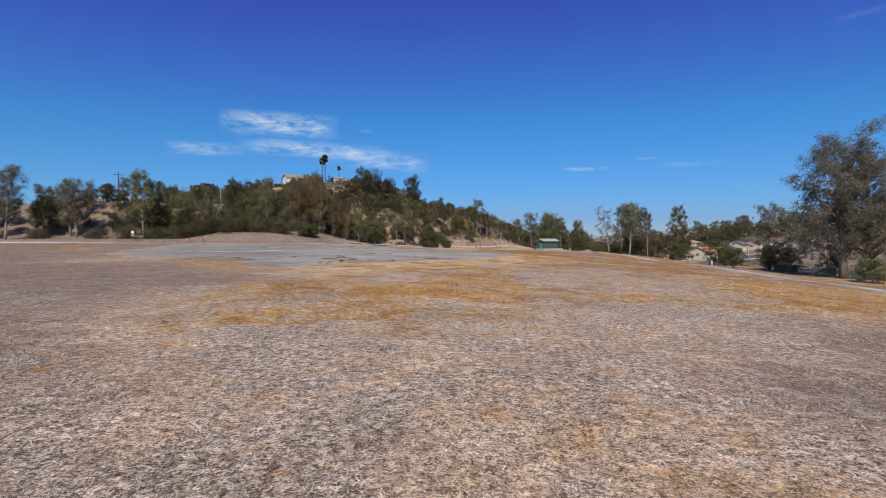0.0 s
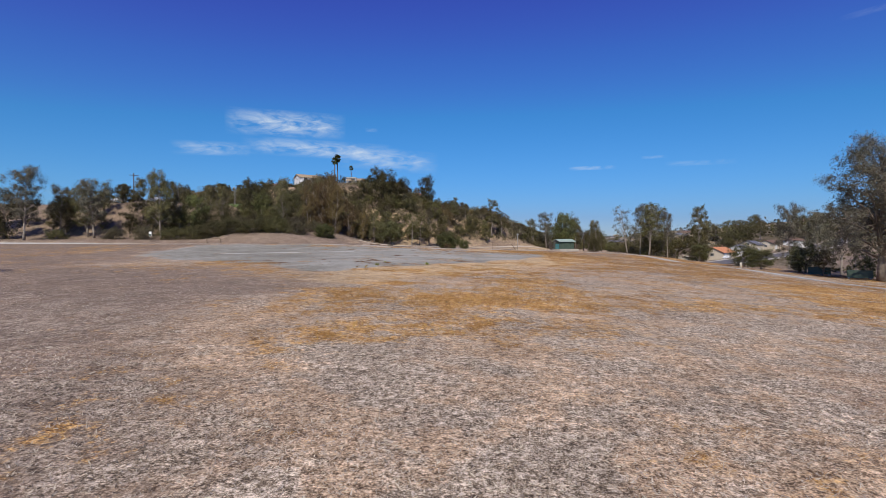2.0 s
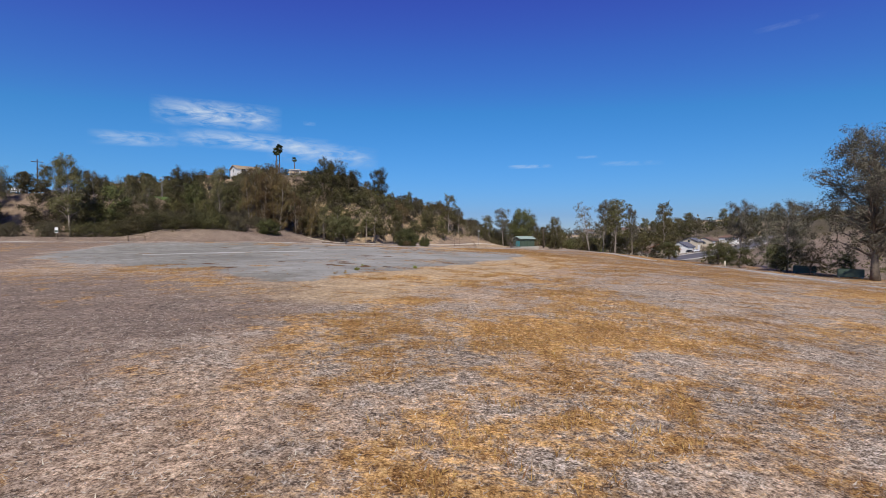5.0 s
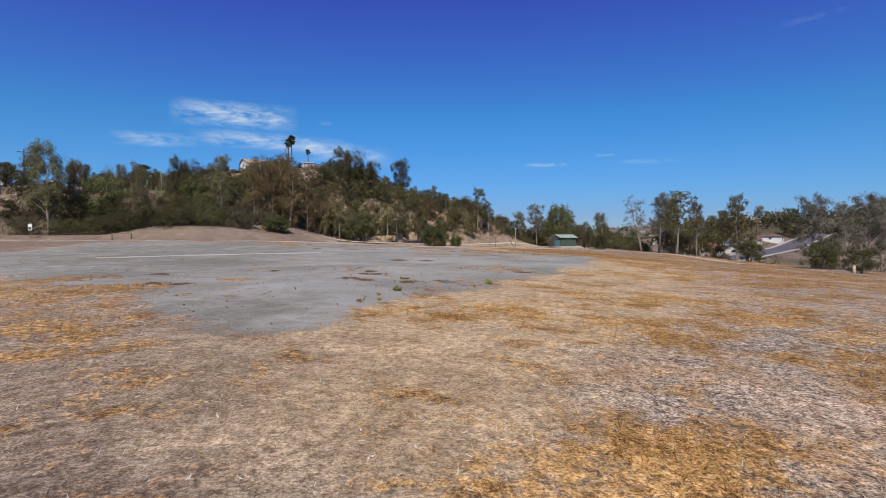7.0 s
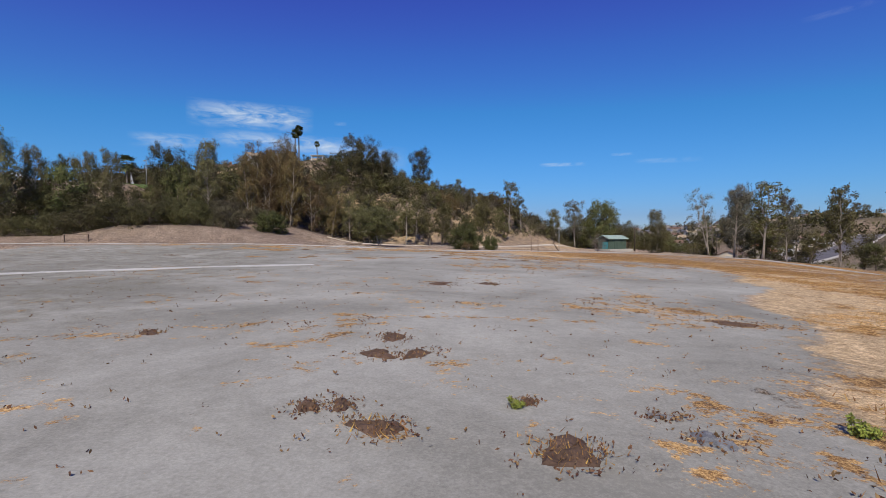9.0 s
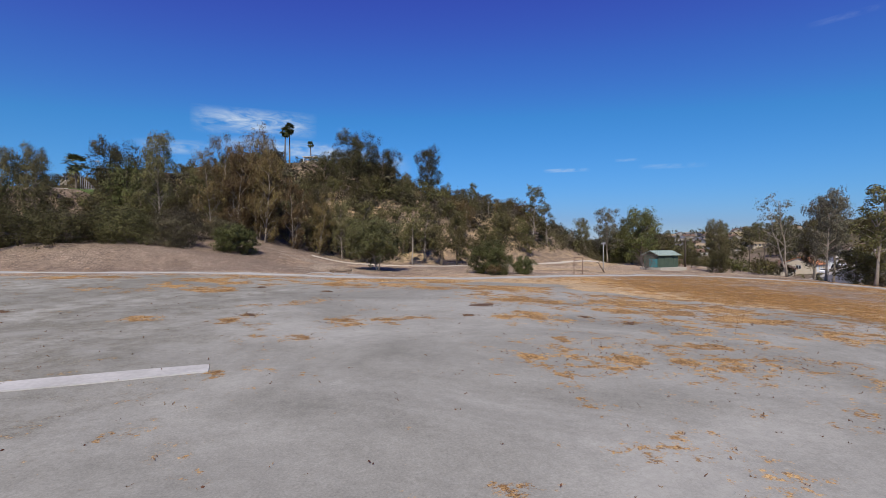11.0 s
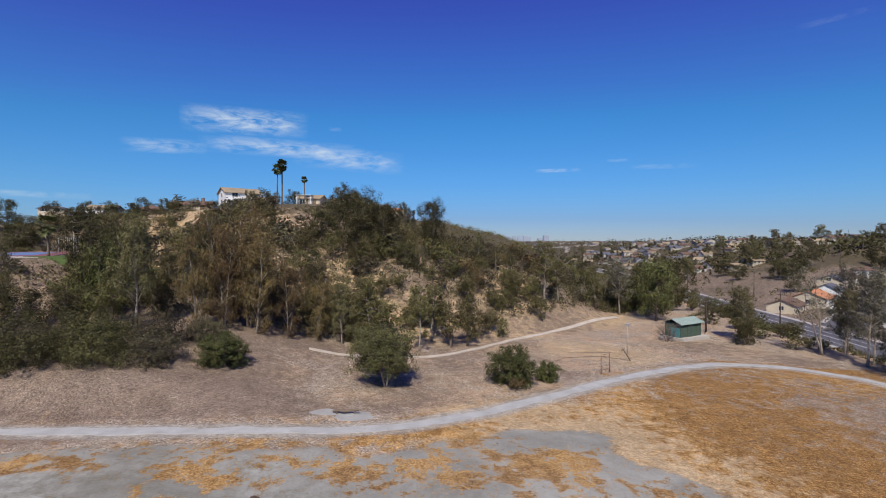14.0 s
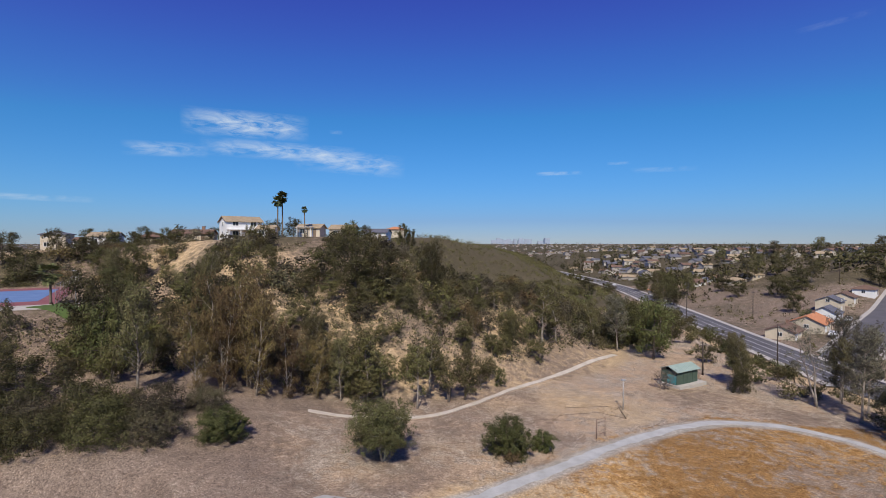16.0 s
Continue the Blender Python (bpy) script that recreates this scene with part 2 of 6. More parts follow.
    col = blend(math_node("MULTIPLY", dulled, 0.92), col, dry)
    bare = step(math_node("ADD", sep.outputs[0], math_node("MULTIPLY_ADD", ragged, 1.5, -1.02)), 0.40, 0.62)
    col = blend(bare, col, dirt)
    crisp, soft_edge = step(cover, 0.34, 0.64), step(cover, 0.12, 0.90)
    g = math_node("MULTIPLY_ADD", math_node("SUBTRACT", crisp, soft_edge), bare, soft_edge)
    # the bare dirt turns darker where the dull zone overlaps it
    darker_dirt = ramp(speck, [(0.44, (0.100, 0.092, 0.066)), (0.54, (0.185, 0.172, 0.132)), (0.64, (0.29, 0.275, 0.22))])
    col = blend(math_node("MULTIPLY", math_node("MULTIPLY", dulled, bare), 0.8), col, darker_dirt)
    col = blend(math_node("MULTIPLY", g, math_node("MULTIPLY_ADD", bare, -0.08, 1.0)), col, gold)
    near_path = step(math_node("ADD", sep.outputs[2], math_node("MULTIPLY_ADD", ragged, 0.5, -0.35)), 0.25, 0.85)
    shoulder = ramp(speck, [(0.43, (0.20, 0.175, 0.135)), (0.525, (0.315, 0.285, 0.235)), (0.62, (0.44, 0.40, 0.34))])
    col = blend(near_path, col, shoulder)
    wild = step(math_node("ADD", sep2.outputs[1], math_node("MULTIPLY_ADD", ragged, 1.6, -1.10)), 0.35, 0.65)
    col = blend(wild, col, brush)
    shade = n.new("ShaderNodeHueSaturation")
    l.new(col, shade.inputs["Color"])
    worn = math_node("MULTIPLY_ADD", tex(0.4, 8, 0.72, 1.2), math_node("MULTIPLY_ADD", bare, -1.1, 1.5), math_node("MULTIPLY_ADD", bare, 0.42, 0.37))
    tufts = math_node("MULTIPLY_ADD", step(tex(4.2, 5, 0.85, 0.4), 0.36, 0.64), 0.56, 0.73)
    tufts = math_node("ADD", math_node("MULTIPLY", math_node("SUBTRACT", tufts, 1.0), math_node("MULTIPLY_ADD", bare, -0.75, 1.0)), 1.0)
    l.new(math_node("MULTIPLY", worn, tufts), shade.inputs["Value"])
    l.new(shade.outputs[0], b.inputs["Base Color"])
    bm = n.new("ShaderNodeBump")
    bm.inputs["Strength"].default_value, bm.inputs["Distance"].default_value = 0.75, 0.05
    rougher = math_node("MULTIPLY", speck, math_node("MULTIPLY_ADD", bare, -0.8, 1.0))
    l.new(rougher, bm.inputs["Height"])
    l.new(bm.outputs[0], b.inputs["Normal"])
    return m


LAND = ground_material()
CLOUD = bpy.data.materials.new("cirrus")
CLOUD.use_nodes = True
_n, _l = CLOUD.node_tree.nodes, CLOUD.node_tree.links
_co, _t, _d, _tr, _mx = (_n.new(k) for k in ("ShaderNodeTexCoord", "ShaderNodeTexNoise", "ShaderNodeEmission", "ShaderNodeBsdfTransparent", "ShaderNodeMixShader"))
_mp, _gr, _mr, _mu = (_n.new(k) for k in ("ShaderNodeMapping", "ShaderNodeTexGradient", "ShaderNodeMapRange", "ShaderNodeMath"))
_mp.inputs["Scale"].default_value = (0.0035, 0.012, 1)
_mp.inputs["Rotation"].default_value = (0, 0, 0.12)
_t.inputs["Scale"].default_value, _t.inputs["Detail"].default_value, _t.inputs["Roughness"].default_value, _t.inputs["Distortion"].default_value = 1.6, 9, 0.62, 0.7
_l.new(_co.outputs["Object"], _mp.inputs[0])
_l.new(_mp.outputs[0], _t.inputs["Vector"])
_uv = _n.new("ShaderNodeAttribute")
_uv.attribute_name = "cover"
_mu.operation = "MULTIPLY"
_l.new(_uv.outputs["Fac"], _mu.inputs[0])
_mr.inputs["From Min"].default_value, _mr.inputs["From Max"].default_value = 0.36, 0.72
_l.new(_t.outputs["Fac"], _mr.inputs["Value"])
_l.new(_mr.outputs[0], _mu.inputs[1])
_d.inputs["Color"].default_value, _d.inputs["Strength"].default_value = (0.80, 0.90, 1.0, 1), 0.85
_l.new(_mu.outputs[0], _mx.inputs[0])
_l.new(_tr.outputs[0], _mx.inputs[1])
_l.new(_d.outputs[0], _mx.inputs[2])
_l.new(_mx.outputs[0], _n["Material Output"].inputs["Surface"])


# ---- terrain ----
def smooth(a, b, v):
    """0 below a, 1 above b, eased between."""
    s = min(1.0, max(0.0, (v - a) / (b - a)))
    return s * s * (3 - 2 * s)


def along(line, x, y):
    """Nearest point of a polyline: distance, and the third value carried along it."""
    best, value = 1e9, 0.0
    for (ax, ay, az), (bx, by, bz) in zip(line, line[1:]):
        ux, uy = bx - ax, by - ay
        s = min(1.0, max(0.0, ((x - ax) * ux + (y - ay) * uy) / (ux * ux + uy * uy)))
        d = math.hypot(x - ax - s * ux, y - ay - s * uy)
        if d < best:
            best, value = d, az + s * (bz - az)
    return best, value


RIDGE = [(-190, 250, 17), (-130, 235, 19.5), (-95, 222, 20.8), (-68, 212, 22.4), (-46, 201, 23.2), (-40, 235, 22.8), (-31, 285, 23.8),
         (-16, 342, 24.6), (8, 372, 20), (40, 480, 13.5), (78, 650, 10.5), (100, 780, 0), (112, 900, -9)]
SPUR = [(-42, 195, 20), (-22, 170, 12.5), (-4, 182, 11), (6, 212, 9), (24, 268, 4), (52, 360, 0)]
ROAD = [(100, 90, -8), (76, 135, -6.6), (68, 165, -6.2), (73, 190, -6.5), (80, 225, -7), (90, 274, -7.3), (113, 390, -8), (125, 517, -9), (128, 680, -10),
        (112, 900, -11), (90, 1200, -12)]
STREET = [(76, 182, -6.4), (100, 202, -6.2), (135, 232, -5), (161, 254, -4), (230, 314, 3)]


def ground(x, y):
    """Height of the land."""
    # the playing field: rises gently ahead, falls to the right
    z = -0.62 + 0.60 * smooth(18, 55, y) + 0.45 * smooth(58, 95, y) - 0.035 * (min(max(x, -16), 42) + 14)
    z += 0.75 * smooth(12, 36, -x) * smooth(84, 110, y)
    z += 0.05 * math.sin(0.21 * x + 1) * math.sin(0.17 * y) + 0.03 * math.sin(0.9 * x + 0.4 * y) * math.sin(0.8 * y - 0.3 * x)
    z -= 0.0006 * max(0.0, min(x, 44)) ** 2 * (1 - smooth(100, 128, y))
    # bank beyond the path on the left
    z += 2.45 * smooth(113, 119, y) * smooth(26, 47, -x) * (1 - 0.62 * smooth(53, 64, -x)) + 1.4 * smooth(119, 134, y) * smooth(22, 40, -x)
    # tennis court terrace and bank on the left
    z = z + (12.2 - z) * smooth(128, 154, y - 0.10 * (x + 80)) * smooth(46, 74, -x)
    # valley on the right and the plain behind
    far = math.hypot(x, y)
    valley = smooth(34, 64, x - 12 * (1 - smooth(95, 135, y)) - 0.16 * max(0.0, y - 150) - 5 * smooth(120, 150, y)) if y < 420 else smooth(-150, 60, x)
    plain = -10 + 20 * smooth(900, 4200, far)
    z = z + (plain + 2.5 - z) * valley
    z = z + (plain - z) * smooth(260, 520, y)
    # long brush ridge and its spur
    d, top = along(RIDGE, x, y)
    east = smooth(-46, -32, x) * smooth(196, 214, y) * (1 - smooth(280, 330, y))
    wide = 66 + 16 * smooth(260, 420, y) - 18 * east
    k = 1 - smooth(7 - 6 * east, wide, d)
    z = max(z, z + (top - z) * k)
    d, top = along(SPUR, x, y)
    k = 1 - smooth(2, 30, d)
    z = max(z, z + (top - z) * k)
    # level terrace for the tennis court
    k = 1 - smooth(25, 40, math.hypot(x + 91, y - 167))
    z += (12.2 - z) * k
    # hill across the road
    d, level = along(ROAD, x, y)
    if x > 60 and y > 60:
        side = x - (73 + 0.13 * (y - 190)) if y < 700 else x - 140
        rise = 21.5 * smooth(14, 170, side) * smooth(150, 330, y + 0.3 * x) * (1 - smooth(700, 1500, y))
        d2, l2 = along(STREET, x, y)
        z += rise
        k = 1 - smooth(6, 26, d2)
        z += (l2 - z) * k
    k = 1 - smooth(8, 22, d)
    z += (level - z) * k
    return z
# ---- end of terrain ----

# ---- building helpers ----
def mesh_of(name, verts, faces, mat, smooth_faces=False):
    me = bpy.data.meshes.new(name)
    me.from_pydata([tuple(v) for v in verts], [], [tuple(int(i) for i in f) for f in faces])
    me.materials.append(mat)
    if smooth_faces:
        me.polygons.foreach_set("use_smooth", [True] * len(me.polygons))
    me.update()
    return me


def part(name, data, mat, parent, label=""):
    """Links a bmesh or a mesh as one object under a thing or a part."""
    if isinstance(data, bmesh.types.BMesh):
        me = bpy.data.meshes.new(name)
        data.normal_update()
        data.to_mesh(me)
        data.free()
        me.materials.append(mat)
        data = me
    ob = new(name, data)
    ob.parent = parent
    if label:
        ob["label"] = label
    return ob


def thing(name, m, label, category, group="", kind=""):
    ob = new(name)
    ob.empty_display_size = 0.2
    ob.matrix_basis = m
    return tagged(ob, label, category, group, kind)


def box(bm, x0, y0, z0, x1, y1, z1, bevel=0.0):
    made = bmesh.ops.create_cube(bm, size=1, matrix=Matrix.LocRotScale(((x0 + x1) / 2, (y0 + y1) / 2, (z0 + z1) / 2), None, (abs(x1 - x0), abs(y1 - y0), abs(z1 - z0))))
    if bevel:
        edges = list({e for v in made["verts"] for e in v.link_edges})
        bmesh.ops.bevel(bm, geom=edges, offset=bevel, segments=1, affect="EDGES")
    return bm


def boxes(*many, bevel=0.0):
    bm = bmesh.new()
    for b in many:
        box(bm, *b, bevel=bevel)
    return bm


def tube_data(points, radii, sides=6):
    """Verts and faces of a tapered tube along points."""
    verts, faces = [], []
    for i, p in enumerate(points):
        a, c = points[max(0, i - 1)], points[min(len(points) - 1, i + 1)]
        d = (Vector(c) - Vector(a)).normalized()
        u = d.orthogonal().normalized()
        w = d.cross(u)
        for s in range(sides):
            t = 2 * math.pi * s / sides
            verts.append(Vector(p) + (u * math.cos(t) + w * math.sin(t)) * radii[i])
    for i in range(len(points) - 1):
        for s in range(sides):
            a, b = i * sides + s, i * sides + (s + 1) % sides
            faces.append((a, b, b + sides, a + sides))
    faces.append(tuple(reversed(range(sides))))
    faces.append(tuple(range((len(points) - 1) * sides, len(points) * sides)))
    return verts, faces


def tubes(name, list_of, mat):
    verts, faces = [], []
    for pts, radii, sides in list_of:
        v, f = tube_data(pts, radii, sides)
        k = len(verts)
        verts += v
        faces += [tuple(i + k for i in q) for q in f]
    return mesh_of(name, verts, faces, mat, True)


def leaf_mesh(name, rng, centres, radii, per, size, mat, droop=0.0, flat=1.0):
    """Tufts of small leaf blades, scattered round the centres."""
    centres, radii = np.array(centres), np.array(radii)
    n = len(centres) * per
    base = np.repeat(centres, per, axis=0)
    r = np.repeat(radii, per)
    d = rng.normal(size=(n, 3))
    d /= np.linalg.norm(d, axis=1)[:, None]
    d *= (r * rng.uniform(0.15, 1.0, n) ** 0.6)[:, None]
    d[:, 2] *= flat
    p = base + d
    middle = centres.mean(axis=0)
    face = d / (np.linalg.norm(d, axis=1)[:, None] + 1e-6) * 0.75 + (p - middle) / (np.linalg.norm(p - middle, axis=1)[:, None] + 1e-6) * 0.35 + rng.normal(size=(n, 3)) * 0.22
    face /= np.linalg.norm(face, axis=1)[:, None]
    ax = rng.normal(size=(n, 3))
    ax[:, 2] -= droop * 1.5
    ax -= face * np.sum(ax * face, axis=1)[:, None] * 0.8
    ax /= np.linalg.norm(ax, axis=1)[:, None]
    side = np.cross(ax, face)
    side /= np.linalg.norm(side, axis=1)[:, None]
    ln = size * rng.uniform(0.55, 1.3, n)[:, None]
    wd = ln * rng.uniform(0.35, 0.62, n)[:, None]
    verts = np.stack([p, p + ax * ln * 0.5 + side * wd * 0.5, p + ax * ln, p + ax * ln * 0.5 - side * wd * 0.5], axis=1).reshape(-1, 3)
    me = bpy.data.meshes.new(name)
    me.vertices.add(4 * n)
    me.vertices.foreach_set("co", verts.astype(np.float32).ravel())
    me.loops.add(4 * n)
    me.loops.foreach_set("vertex_index", np.arange(4 * n, dtype=np.int32))
    me.polygons.add(n)
    me.polygons.foreach_set("loop_start", np.arange(0, 4 * n, 4, dtype=np.int32))
    me.materials.append(mat)
    me.update(calc_edges=True)
    return me


def tree_meshes(name, seed, height, spread, crown_from, limbs, twigs, tuft, per, size, leaf_mat, bark, stems=1, droop=0.3, girth=0.022, lean=0.05, taper=0.55, twig_wood=True, rounded=False, sides=7, rings=8, peak=0.42):
    """A trunk (or several) with limbs and twigs, and a crown of leaf tufts at the twig ends."""
    rng = np.random.default_rng(seed)
    wood, centres, radii = [], [], []
    for s in range(stems):
        a0 = rng.uniform(0, 2 * math.pi)
        off = Vector((math.cos(a0), math.sin(a0), 0)) * (0 if stems == 1 else rng.uniform(0.05, 0.02 * height + 0.1))
        tilt = Vector((math.cos(a0), math.sin(a0), 0)) * (lean if stems == 1 else lean + rng.uniform(0.05, 0.18))
        h = height * (1 if s == 0 else rng.uniform(0.75, 0.97))
        trunk, n = [], rings
        for i in range(n + 1):
            f = i / n
            wob = Vector((rng.normal(), rng.normal(), 0)) * 0.015 * height * f
            trunk.append(off + tilt * h * f + Vector((0, 0, h * f * 0.94 - 0.15)) + wob)
        r0 = girth * h / math.sqrt(stems) + 0.03
        wood.append((trunk, [r0 * (1 - 0.88 * (i / n)) + (0.35 * r0 if i == 0 else 0) for i in range(n + 1)], sides))
        for k in range(max(3, limbs // stems)):
            f = crown_from + (0.97 - crown_from) * (k + rng.uniform(0.1, 0.9)) / max(3, limbs // stems)
            j = min(n - 1, int(f * n))
            start = trunk[j].lerp(trunk[j + 1], f * n - j)
            a = k * 2.4 + rng.uniform(-0.6, 0.6)
            g = (f - crown_from) / (1 - crown_from)
            reach = spread * (1 - taper * g ** 1.6) * (0.55 + 0.45 * min(1.0, g * 4 + 0.3)) * rng.uniform(0.6, 1.08)
            if rounded:
                reach = spread * math.sqrt(max(0.12, 1 - ((g - peak) / 0.64) ** 2)) * rng.uniform(0.7, 1.05)
            up = reach * (rng.uniform(-0.05, 0.5) if rounded else rng.uniform(0.45, 1.35))
            out = Vector((math.cos(a), math.sin(a), 0))
            pts = [start + out * reach * q + Vector((0, 0, up * q ** 0.8 - droop * 0.25 * reach * q * q)) + Vector(rng.normal(size=3)) * 0.05 * reach * q for q in (0, 0.33, 0.66, 1)]
            r1 = r0 * (1 - 0.85 * f) * 0.55 + 0.012
            wood.append((pts, [r1, r1 * 0.7, r1 * 0.45, r1 * 0.2], 4 if sides > 4 else 3))
            for t in range(twigs):
                q = rng.uniform(0.35, 1.0)
                j2 = min(2, int(q * 3))
                st = pts[j2].lerp(pts[j2 + 1], q * 3 - j2)
                dv = Vector(rng.normal(size=3)) * 0.6 + out * 0.5 + Vector((0, 0, 0.25))
                end = st + dv.normalized() * spread * rng.uniform(0.15, 0.42)
                if twig_wood:
                    wood.append(([st, end], [r1 * 0.35, 0.006], 3))
                centres.append(end)
                radii.append(tuft * rng.uniform(0.6, 1.25))
    return tubes(name + "_trunk", wood, bark), leaf_mesh(name + "_crown", rng, centres, radii, per, size, leaf_mat, droop)


def tree_thing(name, meshes, label, category, m, group=""):
    ob = thing(name, m, label, category, group)
    part("trunk", meshes[0], None, ob)
    part("crown", meshes[1], None, ob)
    return ob


def spot(x, y, turn=0.0, sink=0.0):
    return pose(x, y, ground(x, y) - sink, 0, 0, turn)


def curve_through(line, step):
    """Catmull-Rom resampling of a line of (x, y, ...) points."""
    pts, out = [Vector((p[0], p[1])) for p in line], []
    for i in range(len(pts) - 1):
        p0, p1, p2, p3 = pts[max(0, i - 1)], pts[i], pts[i + 1], pts[min(len(pts) - 1, i + 2)]
        n = max(1, int((p2 - p1).length / step))
        for k in range(n):
            t = k / n
            out.append(0.5 * (2 * p1 + (p2 - p0) * t + (2 * p0 - 5 * p1 + 4 * p2 - p3) * t * t + (3 * p1 - p0 - 3 * p2 + p3) * t ** 3))
    out.append(pts[-1])
    return out


def ribbon(name, line, left, right, lift, mat, step=1.0, wander=0.0, across=4, thick=0.12):
    """A strip laid on the land from offset left to offset right of a line, with a worn edge and some thickness."""
    pts = curve_through(line, step)
    verts, faces = [], []
    n = across + 1
    for i, p in enumerate(pts):
        d = (pts[min(len(pts) - 1, i + 1)] - pts[max(0, i - 1)]).normalized()
        s = Vector((d.y, -d.x))
        a = left + wander * noise.noise((p.x * 0.35, p.y * 0.35, 3.0)) * 1.5 + wander * noise.noise((p.x * 1.3, p.y * 1.3, 7.0))
        b = right + wander * noise.noise((p.x * 0.35, p.y * 0.35, 9.0)) * 1.5 + wander * noise.noise((p.x * 1.3, p.y * 1.3, 1.0))
        row = [p + s * (a + (b - a) * k / across) for k in range(n)]
        verts += [(q.x, q.y, ground(q.x, q.y) + lift) for q in row]
        verts += [(row[0].x, row[0].y, verts[-n][2] - thick), (row[-1].x, row[-1].y, verts[-1][2] - thick)]
    w = n + 2
    for i in range(len(pts) - 1):
        for k in range(across):
            faces.append((i * w + k, i * w + k + 1, (i + 1) * w + k + 1, (i + 1) * w + k))
        faces.append((i * w, (i + 1) * w, (i + 1) * w + n, i * w + n))
        faces.append((i * w + n - 1, i * w + n + 1, (i + 1) * w + n + 1, (i + 1) * w + n - 1))
    return mesh_of(name, verts, faces, mat, False)


# ---- the land ----
LOOP = [(-150, 117.5), (-110, 115), (-80, 113.2), (-62, 112), (-48, 111), (-35, 110.5), (-25, 111), (-18.8, 112.2), (-12, 116), (-3, 122.1), (4.8, 127.7), (13.8, 132.7),
        (20, 134.6), (27, 134), (32.2, 129.6), (34.6, 122), (35.4, 110), (35, 97), (34.5, 84), (33.5, 70), (31, 55), (27.5, 42), (22, 25), (16, 5), (12, -18)]
TRACK = [(-30.4, 133.2), (-24.9, 133.9), (-16.8, 134.6), (-10.9, 139.2), (-4.4, 146.3), (6.9, 156.4), (21.5, 171.2)]
COURT_EDGE = [(-16.5, 44.8), (-12.9, 51), (-10.3, 53.6), (-6.2, 60.8), (0.8, 71.5), (7, 84), (8, 96), (2, 101), (-3, 107), (-3.5, 112), (-10, 112), (-20, 108.5),
              (-35, 107.5), (-48, 107.5), (-55, 104), (-52, 84), (-44, 68), (-24.7, 52.3)]
GOLD_SPOTS = [(-32.6, 101, 1.3), (-33, 98.7, 1.4), (-34.8, 98.5, 1.2), (-31.7, 104.5, 1.2), (-29.4, 103.8, 1.0), (-28.8, 99.7, 1.2), (-27.4, 90, 1.0), (-23.2, 90.8, 0.7), (-22.2, 95.4, 1.2),
              (-21.4, 96.4, 1.0), (-23.4, 94.2, 1.0), (-18.4, 93.1, 0.8), (-16.3, 93, 0.7), (-15.9, 90.9, 1.1), (-17.4, 90, 1.3), (-18.7, 89.3, 1.0), (-21.5, 104.6, 1.2), (-17.5, 105.6, 1.1), (-41.8, 105.5, 1.5),
              (-38.5, 105.5, 1.2), (-24, 89.4, 0.8), (-10.4, 105.8, 1.7), (-7.9, 106.5, 1.5), (-9.1, 98.2, 1.2), (-11.4, 98.3, 0.9), (-14.9, 92.6, 0.6), (-12, 91.5, 0.6), (-10.4, 92.8, 0.6), (-3, 98.9, 1.3),
              (-0.5, 98.3, 1.6), (0.8, 97, 1.5), (-5.3, 94.3, 0.8), (-2.4, 94.6, 1.0), (0.4, 93, 1.3), (-10.1, 54.9, 0.5), (-9.6, 54.2, 0.6), (-12.5, 52, 0.5), (-13.1, 51.3, 0.45), (-12.6, 53.5, 0.5),
              (-24.5, 54, 2.0), (-20.5, 57, 1.2), (-28, 58, 1.8), (3, 88, 1.6)]


def past_edge(x, y):
    """Metres outside the edge of the bare court; negative inside."""
    d, inside, k = 1e9, False, len(COURT_EDGE)
    for i in range(k):
        (ax, ay), (bx, by) = COURT_EDGE[i], COURT_EDGE[(i + 1) % k]
        ux, uy = bx - ax, by - ay
        q = min(1.0, max(0.0, ((x - ax) * ux + (y - ay) * uy) / (ux * ux + uy * uy)))
        d = min(d, math.hypot(x - ax - q * ux, y - ay - q * uy))
        if (ay > y) != (by > y) and x < ax + (y - ay) / uy * ux:
            inside = not inside
    return -d if inside else d


def court_radius(x, y):
    """About 1 at the edge of the bare court, less inside."""
    return 1 + past_edge(x, y) / 34


def bare(x, y):
    """Bare worn dirt of the old ball court: 1 inside."""
    a = 0.03 * noise.noise((x * 0.09, y * 0.09, 2.0)) + 0.05 * noise.noise((x * 0.3, y * 0.3, 5.0))
    return 1 - smooth(0.94, 1.05, court_radius(x, y) + a)


